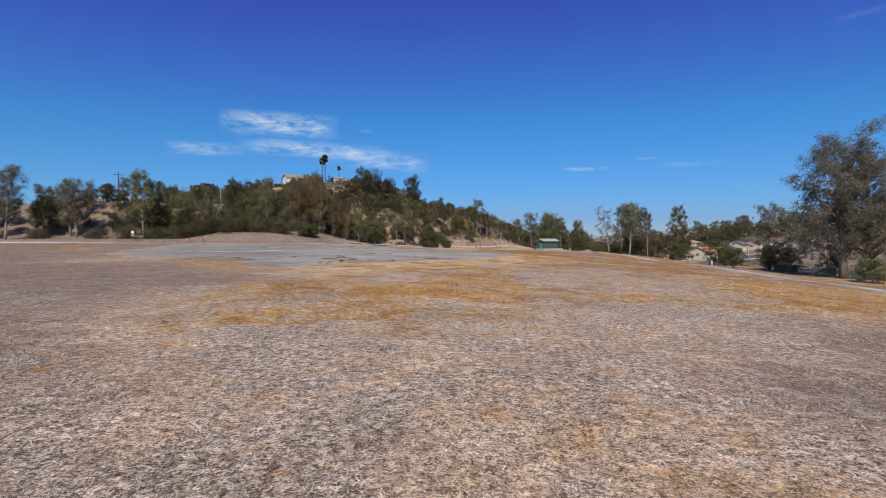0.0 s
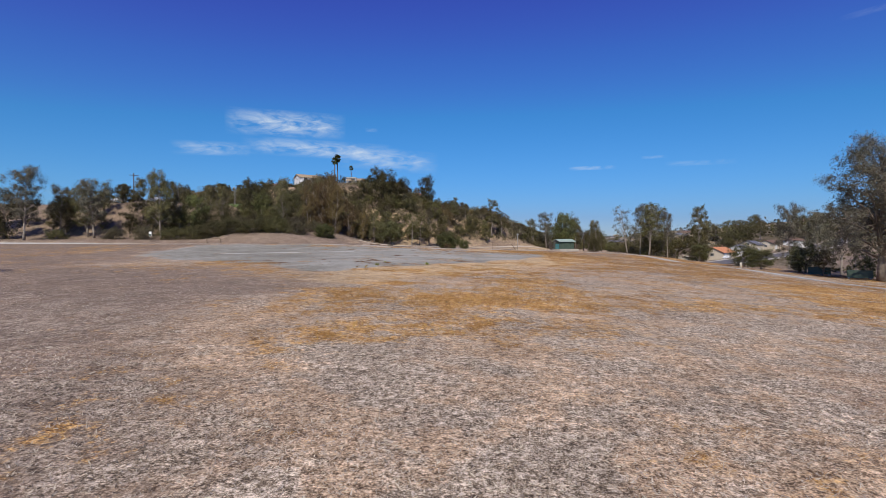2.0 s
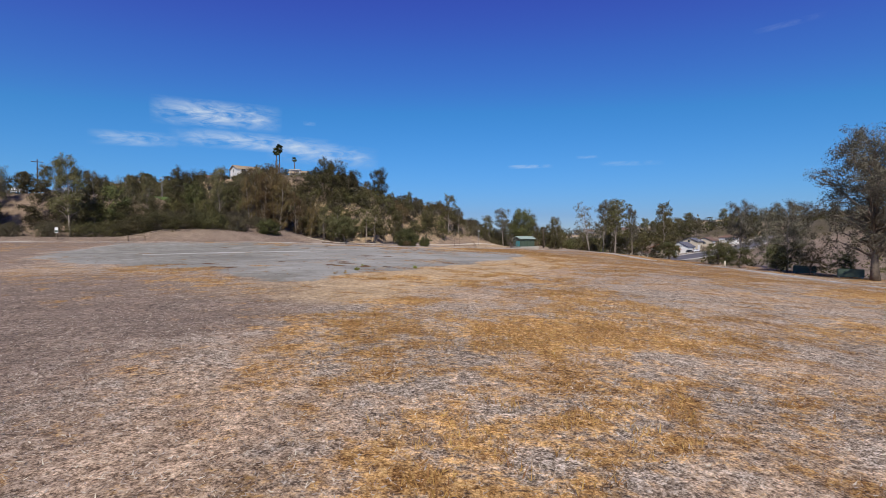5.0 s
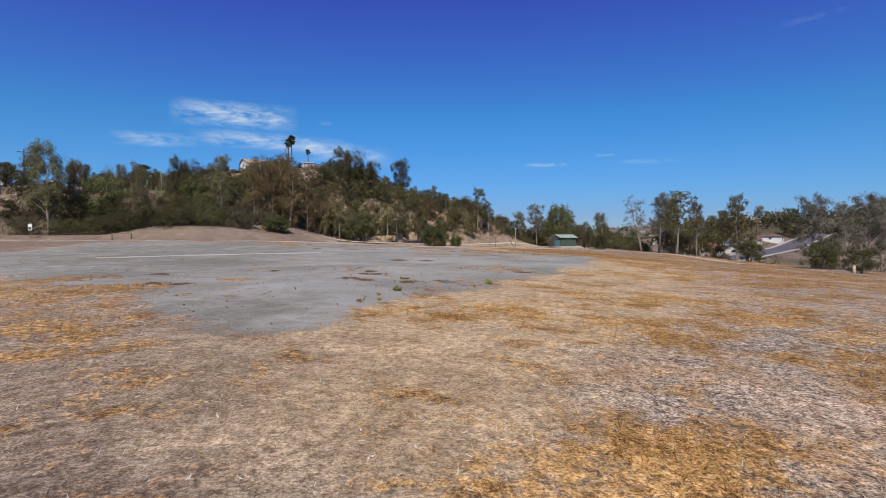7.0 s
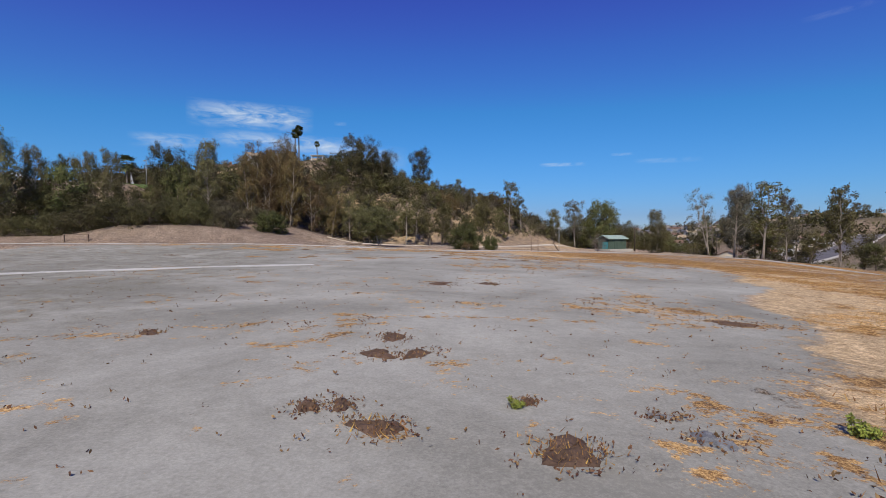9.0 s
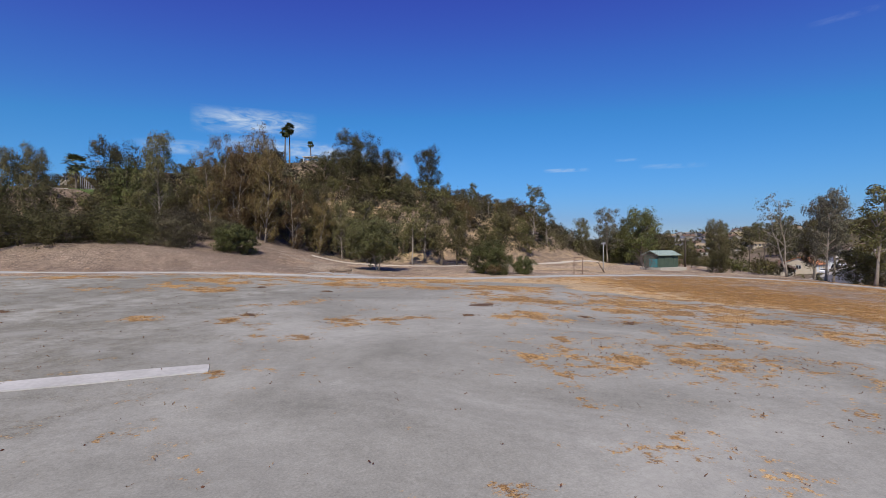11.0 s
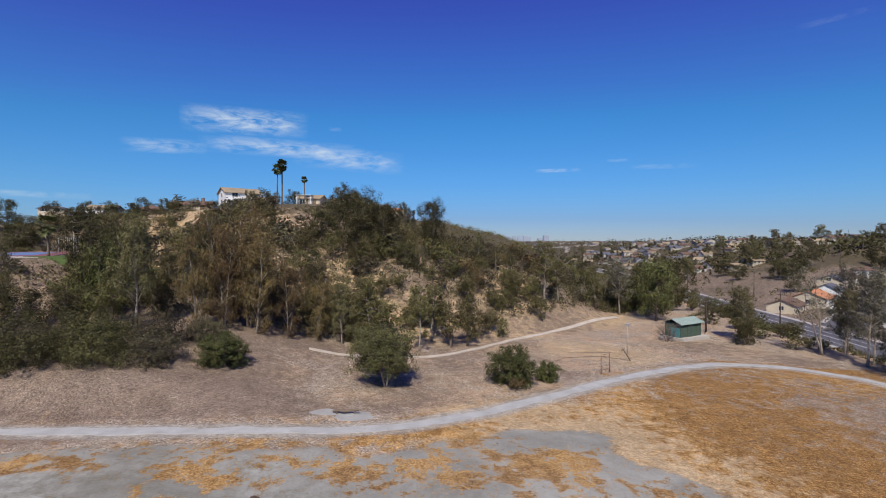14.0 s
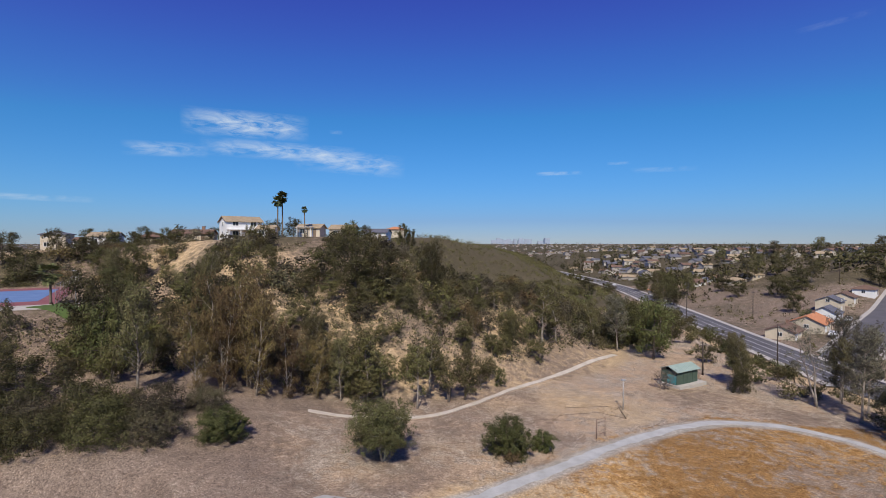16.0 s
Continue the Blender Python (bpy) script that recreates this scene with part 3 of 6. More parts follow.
def golden(x, y):
    """Cover of golden dead grass, 0 to 1."""
    n1 = noise.noise((x * 0.07, y * 0.07, 11.0))
    n2 = noise.noise((x * 0.22, y * 0.22, 17.0))
    r = court_radius(x, y)
    ring = smooth(1.0, 1.09, r) * (1 - smooth(1.2, 1.5, r))
    right = smooth(-1, 8, x) * smooth(34, 52, y)
    v = 0.26 + 0.75 * n1 + 0.60 * n2 + 0.20 * ring * smooth(-18, -10, x) + 0.34 * right
    v += 0.10 * ring * smooth(-14, -6, x)
    v -= 0.30 * (1 - smooth(19, 36, y)) * (1 - 0.6 * smooth(2, 14, x))
    v -= 0.34 * smooth(13, 19, -x) * (1 - smooth(47, 54, y))
    v += 0.08 * smooth(22, 30, y) * (1 - smooth(46, 54, y)) * smooth(-22, -12, x) + 0.12 * smooth(-6, 4, x) * smooth(96, 106, y)
    inside = 1 - smooth(0.96, 1.02, r)
    v -= 0.25 * smooth(24, 40, -x) * (1 - inside)
    n4 = noise.noise((x * 0.55, y * 0.55, 71.0))
    spots = max(1 - math.hypot((x - cx) / (1.7 * cr), (y - cy) / (1.3 * cr)) for cx, cy, cr in GOLD_SPOTS)
    speckle = smooth(-20, -4, x) * smooth(84, 92, y) + 0.6 * smooth(98, 105, y)
    v += inside * (0.35 * n4 - 0.50 + 1.25 * max(0.0, min(0.75, spots + 0.35 * n4 + 0.15)) + 0.40 * min(1.0, speckle))
    fringe = smooth(0.98, 1.03, r) * (1 - smooth(1.15, 1.45, r)) * smooth(-20, -12, x) * (1 - smooth(70, 90, y))
    v += fringe * (0.80 * n4 - 0.34)
    return max(-0.6, min(1.0, v))


def far_side(x):
    """The y of the path's far side at x."""
    return float(np.interp(x, [p[0] for p in LOOP[:14]], [p[1] for p in LOOP[:14]]))


def land_axis(lo, core_lo, core_hi, hi, fine, growth):
    mid = list(np.arange(core_lo, core_hi, fine))
    up, s = [], fine
    v = core_hi
    while v < hi:
        up.append(v)
        s *= growth
        v += s
    down, s, v = [], fine, core_lo
    while v > lo:
        s *= growth
        v -= s
        down.append(v)
    return down[::-1] + mid + up + [hi]


def build_land():
    xs = land_axis(-4800, -56, 42, 4800, 0.85, 1.05)
    ys = land_axis(-900, -4, 140, 4900, 0.85, 1.045)
    verts, zone, zone2 = [], [], []
    loop = [(p.x, p.y, 0) for p in curve_through(LOOP, 6)]
    for y in ys:
        for x in xs:
            z = ground(x, y)
            near = -130 < x < 80 and -30 < y < 300
            c = pth = slope = wild = dull = out = old = 0.0
            g = -0.6
            if near and y < 150:
                c, g = bare(x, y), golden(x, y)
                d = along(loop, x, y)[0]
                pth = 0.8 * (1 - smooth(0.8, 2.2, d))
                out = smooth(0.8, 3.5, d) * (1 if y > far_side(x) else 0)
                g = g * (1 - 0.92 * out) - 0.5 * out
                slope = out * (0.22 + 0.9 * noise.noise((x * 0.06, y * 0.06, 41.0)) + 0.05)
            d1 = along(RIDGE, x, y)[0]
            d2 = along(SPUR, x, y)[0]
            hill = max(1 - smooth(52, 74, d1), 1 - smooth(26, 34, d2))
            slope = max(slope, hill * 0.8)
            dull = hill * (0.62 + 0.7 * noise.noise((x * 0.045, y * 0.045, 87.0))) if y >= 150 else 0.0
            if y > 215:
                wild = max(wild, smooth(215, 250, y) * (0.75 if x < 75 or y > 420 else 0.3))
            if x > 50:
                wild = max(wild, 0.24 * smooth(50, 60, x))
                slope = max(slope, 0.6)
                wild = max(wild, 0.38 + 0.5 * noise.noise((x * 0.04, y * 0.04, 33.0)) + 0.22 * smooth(150, 200, x) if x > 66 else 0)
                slope = 0.12 if x > 66 else slope
                dull = max(dull, 0.72 if x > 66 else 0.3)
            if near and y < 150:
                n3 = noise.noise((x * 0.05, y * 0.05, 51.0))
                dull = 0.85 * smooth(28, 44, -x) * (1 - c) * (1 - out) + 0.45 * smooth(8, 26, x) * max(0.0, 0.5 + 1.4 * n3)
                dull = max(dull, (0.66 + 0.28 * smooth(28, 38, y)) * smooth(0 - 4 * smooth(28, 38, y), 11 - 4 * smooth(28, 38, y), -x - 0.24 * y + 4 * n3) * (1 - smooth(44, 58, y)), c * 0.55 * smooth(15, 27, -x) * smooth(50, 58, y), 0.85 * smooth(1, 8, x - 0.1 * y) * (1 - smooth(22, 36, y)), (1 - c) * (0.18 + 0.9 * noise.noise((x * 0.11, y * 0.11, 61.0))) * (1 - out))
                r = court_radius(x, y)
                sandy = 0.85 * max(smooth(0.93, 1.0, r) * (1 - smooth(1.12, 1.36, r)) * (0.35 + 0.65 * smooth(-24, -10, x)), 0.5 * smooth(-6, 4, x) * smooth(88, 100, y) * (1 - out))
                slope = max(slope, sandy + 0.35 * sandy * noise.noise((x * 0.2, y * 0.2, 77.0)))
                dull *= 1 - 0.6 * sandy
                dull = max(dull, 0.65 * smooth(0, 9, x) * smooth(98, 108, y) * (1 - out))
                dull = max(dull, out * (0.50 + 0.55 * smooth(24, 42, -x) + 0.35 * noise.noise((x * 0.12, y * 0.12, 63.0)) - 0.55 * smooth(-2, 3, x) * (1 - smooth(12, 18, x)) * smooth(128, 132, y)))
                slope *= 1 - 0.5 * smooth(14, 30, -x) * out
                old = smooth(-2, 8, x) * smooth(38, 58, y) * (0.75 + 0.8 * n3)
            if x < -60 and y > 118:
                slope, wild = max(slope, 0.6), max(wild, 0.35)
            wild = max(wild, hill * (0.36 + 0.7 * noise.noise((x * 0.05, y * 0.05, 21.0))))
            verts.append((x, y, z))
            zone.append((c, g, pth, old))
            zone2.append((slope, wild, dull, 1))
    nx = len(xs)
    faces = [(j * nx + i, j * nx + i + 1, (j + 1) * nx + i + 1, (j + 1) * nx + i) for j in range(len(ys) - 1) for i in range(nx - 1)]
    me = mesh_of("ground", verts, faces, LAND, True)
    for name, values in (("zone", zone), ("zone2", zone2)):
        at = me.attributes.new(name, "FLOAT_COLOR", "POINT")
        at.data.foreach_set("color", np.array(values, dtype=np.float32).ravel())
    ob = new("ground", me)
    return tagged(ob, "dry ground of grey stubble, golden dead grass and bare grey dirt", "ground", kind="structure")


build_land()
tagged(new("gravel_path", ribbon("gravel_path", LOOP, -0.6, 0.6, 0.04, GRAVEL, 0.8, 0.2)), "pale gravel footpath curving round the field", "path", kind="structure")
tagged(new("hill_trail", ribbon("hill_trail", TRACK, -0.36, 0.36, 0.10, TRAIL, 0.8, 0.06)), "narrow pale concrete trail along the foot of the hill", "path", kind="structure")
tagged(new("concrete_strip", ribbon("concrete_strip", [(-38, 75.6), (-29.5, 78.9), (-21.3, 82.1)], -0.42, 0.42, 0.025, STRIP, 1.0, 0.015, 4, 0.05)), "long worn white concrete strip set in the dirt", "strip", kind="structure")
road = tagged(new("road", ribbon("road", ROAD, -5.4, 5.4, 0.22, ASPHALT, 4, 0)), "grey asphalt road curving through the valley", "road", kind="structure")
tagged(new("side_street", ribbon("side_street", [(78, 183.7), (100, 202), (135, 232), (161, 254), (230, 314)], -5.2, 5.2, 0.25, ASPHALT, 4, 0)), "grey asphalt side street between the houses", "road", kind="structure")
for a, b in ((-7.2, -5.4), (5.4, 7.2)):
    tagged(new("pavement", ribbon("pavement", ROAD[2:], a, b, 0.38, KERB, 4, 0, 2, 0.3)), "pale concrete pavement and kerb beside the road", "pavement", kind="structure")
for a, b in ((-6.6, -5.2), (5.2, 6.6)):
    tagged(new("pavement", ribbon("pavement", [(88, 192), (100, 202), (135, 232), (161, 254), (230, 314)], a, b, 0.42, KERB, 4, 0, 2, 0.3)), "pale concrete pavement and kerb beside the side street", "pavement", kind="structure")
tagged(new("lane_line", ribbon("lane_line", ROAD[2:], -0.1, 0.1, 0.235, PAINT, 4, 0, 1, 0.01)), "faded painted centre line of the road", "road line", kind="structure")
for o in (-2.9, 2.9):
    tagged(new("lane_line", ribbon("lane_line", ROAD[2:], o - 0.06, o + 0.06, 0.235, PAINT, 4, 0, 1, 0.01)), "faded painted lane line of the road", "road line", kind="structure")


# ---- clouds, far off ----
def cloud(x, y, z, w, h, tilt, strength):
    """A thin sheet of cirrus that thins out toward its edge; it faces the valley."""
    cols, rows = 40, 14
    verts, faces, dens = [], [], []
    for j in range(rows + 1):
        for i in range(cols + 1):
            u, v = i / cols * 2 - 1, j / rows * 2 - 1
            verts.append((u * w / 2, v * h / 2 + tilt * u * h, 0))
            dens.append(strength * max(0.0, 1 - abs(u) ** 2.2) * max(0.0, 1 - abs(v) ** 1.6))
    k = cols + 1
    faces = [(j * k + i, j * k + i + 1, (j + 1) * k + i + 1, (j + 1) * k + i) for j in range(rows) for i in range(cols)]
    me = mesh_of("cloud", verts, faces, CLOUD)
    me.attributes.new("cover", "FLOAT", "POINT").data.foreach_set("value", dens)
    ob = new("cloud", me)
    ob.matrix_world = Matrix.Translation((x, y, z)) @ (Vector((-17, 78, 10)) - Vector((x, y, z))).to_track_quat("Z", "Y").to_matrix().to_4x4()
    return tagged(ob, "thin wispy white cirrus cloud in the blue sky", "cloud", kind="structure")

for c in ((-1279, 3774, 884, 885, 207, 0.0, 1.0), (-1780, 3610, 672, 540, 112, 0.10, 0.6), (-1034, 3884, 710, 1209, 147, -0.10, 0.8), (-564, 3991, 645, 864, 190, -0.15, 0.65),
          (1057, 3892, 560, 363, 34, 0.0, 0.7), (1473, 3741, 618, 190, 26, 0, 0.4), (1753, 3624, 557, 475, 43, -0.1, 0.25), (-2403, 3276, 304, 605, 45, 0, 0.5),
          (2443, 2943, 1337, 389, 43, 0.3, 0.12), (-663, 3933, 869, 104, 35, 0, 0.3)):
    cloud(*c)


# ---- trees ----
rnd = random.Random(5)
EUC = [tree_meshes("eucalyptus", 10 + i, 14, 3.1, 0.20, 36, 5, 0.88, 60, 0.27, LEAF_EUC, PALE_BARK, 1 + (i == 1), 0.7, girth=0.013) for i in range(3)]
GREY = [tree_meshes("grey_eucalyptus", 20 + i, 14, 3.2, 0.26, 26, 5, 0.82, 62, 0.27, LEAF_GREY, PALE_BARK, 1, 0.6, girth=0.013) for i in range(2)]
BROWN = [tree_meshes("brown_eucalyptus", 30 + i, 14, 3.3, 0.05, 32, 5, 0.90, 66, 0.26, LEAF_BROWN, PALE_BARK, 2, 0.9, girth=0.013) for i in range(3)]
DENSE = [tree_meshes("dense_tree", 40 + i, 9, 3.6, 0.15, 24, 5, 1.0, 60, 0.31, LEAF_DARK, BARK, 1, 0.1, twig_wood=False, rounded=True, sides=5) for i in range(2)]
GREEN = [tree_meshes("green_tree", 44 + i, 8, 3.0, 0.12, 20, 5, 0.98, 56, 0.32, LEAF_GREEN, BARK, 1, 0.1, twig_wood=False, rounded=True, sides=5) for i in range(2)]
OLIVE = [tree_meshes("olive_tree", 50 + i, 7, 2.6, 0.16, 18, 5, 0.66, 38, 0.27, LEAF_OLIVE, BARK, 2, 0.2, twig_wood=False, sides=5) for i in range(2)]
WISPY = [tree_meshes("thin_tree", 60 + i, 9, 1.7, 0.30, 16, 5, 0.46, 30, 0.24, LEAF_OLIVE, PALE_BARK, 1, 0.6, girth=0.010) for i in range(2)]
SHRUB = [tree_meshes("shrub", 70 + i, 2.6, 1.9, 0.02, 12, 5, 0.64, 10, 0.37, m, TWIG, 4, 0.0, girth=0.012, lean=0.1, taper=0.5, twig_wood=False, sides=3, rings=3)
         for i, m in enumerate((LEAF_SHRUB, LEAF_OLIVE, LEAF_DARK, LEAF_DUSTY, LEAF_GREEN, LEAF_BROWN))]
WORDS = {"euc": ("eucalyptus", EUC, 14.0, "tall eucalyptus with pale trunk and drooping olive leaves", "tree", "hillside trees"),
         "grey": ("eucalyptus", GREY, 14.0, "tall grey-leaved eucalyptus with a pale trunk", "tree", "field edge trees"),
         "brown": ("eucalyptus", BROWN, 14.0, "tall eucalyptus with brownish dry drooping foliage", "tree", "hillside trees"),
         "dense": ("broadleaf_tree", DENSE, 9.0, "dense dark green broadleaf tree on the slope", "tree", "hillside trees"),
         "green": ("broadleaf_tree", GREEN, 8.0, "bright green leafy broadleaf tree", "tree", "hillside trees"),
         "olive": ("small_tree", OLIVE, 7.0, "small olive-green tree on the dry slope", "tree", "hillside trees"),
         "yellow": ("small_tree", [tree_meshes("yellow_tree", 56, 5, 2.2, 0.1, 20, 7, 0.6, 24, 0.3, LEAF_YELLOW, BARK, 2, 0.1, twig_wood=False, rounded=True, sides=5)], 5.0, "small yellow-green tree below the terrace", "tree", "hillside trees"),
         "wispy": ("thin_tree", WISPY, 9.0, "thin sparse-leaved tree on the dry slope", "tree", "hillside trees")}
made_of = {}
CREST = [tree_meshes("crest_tree", 46 + i, 12, 3.9, 0.30, 40, 5, 1.0, 60, 0.30, LEAF_DARK, BARK, 1, 0.3, girth=0.016, twig_wood=False, rounded=True, sides=6, peak=0.62) for i in range(2)]
WORDS["crest"] = ("eucalyptus", CREST, 12.0, "broad-crowned dark eucalyptus on the crest of the hill", "tree", "hillside trees")


def terrace(x, y):
    """The open tan terraces below the hilltop house and palms."""
    return -52 < x < -36.8 and 168 < y < 208 and abs(x + 0.3 * y - 11.5) < 5.5


def plant(kind, x, y, h, wide=1.0, sink=0.1):
    """A tree of that kind, height and relative width; the first of each shape is built, the rest are copies."""
    name, variants, full, label, category, group = WORDS[kind]
    i = rnd.randrange(len(variants))
    s = h / full
    m = spot(x, y, rnd.uniform(0, 360), sink)
    if (kind, i) not in made_of:
        ob = made_of[kind, i] = tree_thing(name, variants[i], label, category, m, group)
    else:
        ob = copy_thing(made_of[kind, i], m)
    ob.scale = (s * wide, s * wide, s)
    return ob


SHRUB_WORDS = ("grey-brown dry chaparral shrub", "olive-green chaparral shrub", "dark green leafy shrub", "dusty pale dry shrub", "fresh green leafy bush", "rusty brown dry shrub")
shrub_made = {}


def bush(i, x, y, h, wide=1.0, sink=0.12):
    m = spot(x, y, rnd.uniform(0, 360), sink)
    if i not in shrub_made:
        ob = thing("shrub", m, SHRUB_WORDS[i] + " on dry ground", "shrub", "hillside shrubs")
        part("trunk", SHRUB[i][0], None, ob)
        part("foliage", SHRUB[i][1], None, ob)
        shrub_made[i] = ob
    else:
        ob = copy_thing(shrub_made[i], m)
    ob.scale = (h / 2.6 * wide, h / 2.6 * wide, h / 2.6)
    return ob


# the two trees on the near slope
ROUND = tree_meshes("round_tree", 81, 5.2, 2.45, 0.30, 54, 9, 0.50, 70, 0.15, LEAF_PEPPER, PALE_BARK, 3, 0.0, girth=0.02, rounded=True)
tree_thing("pepper_tree", ROUND, "round dense olive-green tree with several pale trunks", "tree", spot(-20.8, 122.2, 0, 0.02)).scale = (1.1, 1.1, 1.06)
FIR = tree_meshes("pine_bush", 83, 3.7, 2.15, 0.03, 44, 9, 0.42, 70, 0.14, LEAF_PINE, BARK, 3, 0.0, girth=0.014, rounded=True)
pine = tree_thing("pine_bush", FIR, "bushy bright green conifer branching from the ground", "tree", spot(-8.2, 124.3, 0, 0.1))
low_pine = copy_thing(pine, spot(-4.4, 125.6, 130, 0.1))
low_pine.scale = (0.5, 0.5, 0.55)
tagged(low_pine, "small bright green conifer beside a larger one", "tree")
bush(5, -8.3, 122.2, 1.1)
left_bush = copy_thing(pine, spot(-36.3, 123.6, 70, 0.1))
left_bush.scale = (1.0, 1.0, 0.8)

# the great grey tree beside the path
GREAT = tree_meshes("great_eucalyptus", 25, 16, 5.0, 0.16, 62, 7, 0.84, 84, 0.20, LEAF_GREY, BARK, 1, 0.5, girth=0.024, taper=0.35)
great = tree_thing("eucalyptus", GREAT, "large dense grey-green eucalyptus beside the gravel path", "tree", spot(45.8, 72.4, 0, 0.1))
great.scale = (1.06, 1.06, 1.07)
great2 = copy_thing(great, spot(52, 76, 140, 0.1))
great2.scale = (0.95, 0.95, 1.0)
AIRY = tree_meshes("airy_tree", 63, 12.5, 2.7, 0.30, 20, 6, 0.60, 16, 0.26, LEAF_GREY, PALE_BARK, 2, 0.6, girth=0.014, lean=0.08)
tree_thing("eucalyptus", AIRY, "sparse airy eucalyptus with a slender pale trunk", "tree", spot(39.0, 142, 0, 0.1))
# left edge of the field, from the far corner to the hill
for k, x, y, h, w in (("grey", -118, 126, 17, 1.0), ("grey", -102, 118, 16.5, 1.05), ("dense", -110, 122, 11, 0.9), ("euc", -99.5, 125, 12, 1.0), ("grey", -90.5, 124, 13.2, 1.15), ("euc", -94, 127, 12.5, 0.9),
                      ("euc", -73, 121, 15.6, 0.85), ("euc", -71.6, 126.5, 12.6, 0.75), ("green", -68.9, 128.5, 9.9, 0.85), ("euc", -66.4, 130, 12.5, 0.66), ("euc", -63.8, 131, 12.0, 0.68),
                      ("crest", -59.2, 140, 12.3, 0.72), ("green", -56.4, 137, 9.2, 0.7), ("dense", -77, 128, 8.5, 1.1), ("dense", -69, 127, 6, 1.3), ("dense", -65, 128, 5.5, 1.3), ("dense", -61, 130, 6, 1.2),
                      ("dense", -84, 130, 7, 1.2), ("green", -76, 132, 6.5, 1.2), ("olive", -61, 139, 5, 1.2), ("olive", -53.5, 134, 5, 1.2), ("yellow", -55, 143, 4.2, 1.3), ("olive", -51, 138, 5.5, 1.1),
                      ("green", -63, 147, 3.4, 1.2), ("euc", -48.9, 131.5, 12.4, 0.8), ("olive", -56, 130, 4.5, 1.2)):
    plant(k, x, y, h, w)
# brown grove at the foot of the hill
for k, x, y, h, w in (("brown", -42.8, 132.5, 10.8, 0.75), ("brown", -41.6, 137, 14, 0.7), ("brown", -38.2, 136, 14.3, 0.85), ("brown", -37.2, 138, 14.6, 0.6), ("brown", -36.6, 133.8, 12.5, 0.75),
                      ("brown", -40, 133, 10.5, 0.8), ("brown", -33.5, 136, 10, 0.8), ("euc", -31, 142.5, 9, 0.9), ("euc", -40.5, 142, 11, 0.8), ("brown", -30.6, 138, 8.5, 0.85), ("wispy", -33, 150, 7, 1.2),
                      ("euc", -27.5, 139, 8, 0.9), ("wispy", -24, 139.5, 9, 1.2), ("wispy", -17.6, 137.6, 8.5, 1.1), ("olive", -13.5, 140.5, 5.5, 1.0), ("olive", -11.2, 141.8, 5.5, 0.9), ("wispy", -16, 143, 8, 1.3),
                      ("olive", -22, 141, 6, 1.2), ("olive", -26, 145, 6.5, 1.2), ("olive", -8.6, 145.6, 4, 1.0), ("green", -5.4, 147.6, 3.0, 0.8)):
    plant(k, x, y, h, w)
# mixed small trees filling the slope
fill = random.Random(19)
for n_, lo, hi, kinds, hs in ((70, (-34, 138), (6, 176), ("olive", "wispy", "olive", "olive", "dense"), (2.6, 5.6)), (46, (-64, 143), (-34, 192), ("olive", "dense", "olive", "olive"), (2.5, 5.0)),
                             (16, (-4, 158), (26, 196), ("olive", "wispy", "olive"), (2.2, 4.0)), (14, (-120, 126), (-84, 142), ("olive", "dense", "euc"), (4, 8))):
    k_ = 0
    while k_ < n_:
        x, y = fill.uniform(lo[0], hi[0]), fill.uniform(lo[1], hi[1])
        if along([(p[0], p[1], 0) for p in TRACK], x, y)[0] > 3 and y > 138 + max(0, x + 17) * 0.95 and not terrace(x, y) or x < -84:
            h = fill.uniform(*hs) * (0.7 if y > 166 else 1.0)
            plant(fill.choice(kinds), x, y, h * (0.8 if x > -20 else 1.0), fill.uniform(0.9, 1.4))
            k_ += 1
# trees among the hilltop houses
for k, x, y, h, w in (("dense", -85, 210, 4.2, 1.1), ("dense", -73.5, 209.5, 2.8, 1.2), ("green", -101, 214, 4.5, 1.1), ("dense", -113, 222, 5.5, 1.1), ("dense", -123, 224, 6, 1.1), ("olive", -56, 209, 2.6, 1.2), ("dense", -60, 224, 6.5, 1.2), ("dense", -53.5, 218, 6, 0.9),
                      ("green", -36.5, 212, 5, 1.1), ("dense", -74, 224, 6.5, 1.4), ("dense", -33, 216, 5.5, 1.1), ("dense", -24, 262, 8, 0.7), ("dense", -21, 264, 7, 0.7), ("olive", -62, 206, 1.8, 1.4), ("olive", -69, 206.5, 1.6, 1.4), ("dense", -92, 212, 5, 1.0)):
    plant(k, x, y, h, w)
# crest trees
for k, x, y, h, w in (("crest", -28.3, 160, 12.4, 0.86), ("crest", -24.0, 161.5, 9.0, 0.95), ("dense", -35.5, 168, 7, 1.1), ("crest", -15.1, 165, 10.2, 0.70), ("dense", -35, 180, 4.6, 1.2), ("dense", -33, 186, 4.5, 1.4),
                      ("wispy", -6.7, 168, 5.8, 1.2), ("wispy", -3.3, 168, 4.8, 1.3), ("wispy", 0, 170, 3.6, 1.1), ("wispy", 4.7, 163, 12, 1.1), ("wispy", 8.1, 166, 8, 1.3),
                      ("brown", -8, 158, 5.5, 0.8), ("olive", -2, 160, 5, 1.0), ("olive", 3, 163, 4.5, 1.0), ("olive", -45, 170, 4.5, 1.2), ("euc", -54, 162, 7, 1.0), ("dense", -92, 196, 7, 1.1), ("dense", -100, 200, 6, 1.2), ("euc", -86, 186, 9, 1.0), ("dense", -78, 178, 6, 1.1), ("olive", -72, 184, 4.5, 1.2), ("dense", -106, 190, 8, 1.1), ("dense", -115, 195, 8, 1.2), ("green", -76, 172, 5, 1.1), ("dense", -82, 190, 9, 0.8), ("dense", -60, 178, 5, 0.9)):
    plant(k, x, y, h, w)
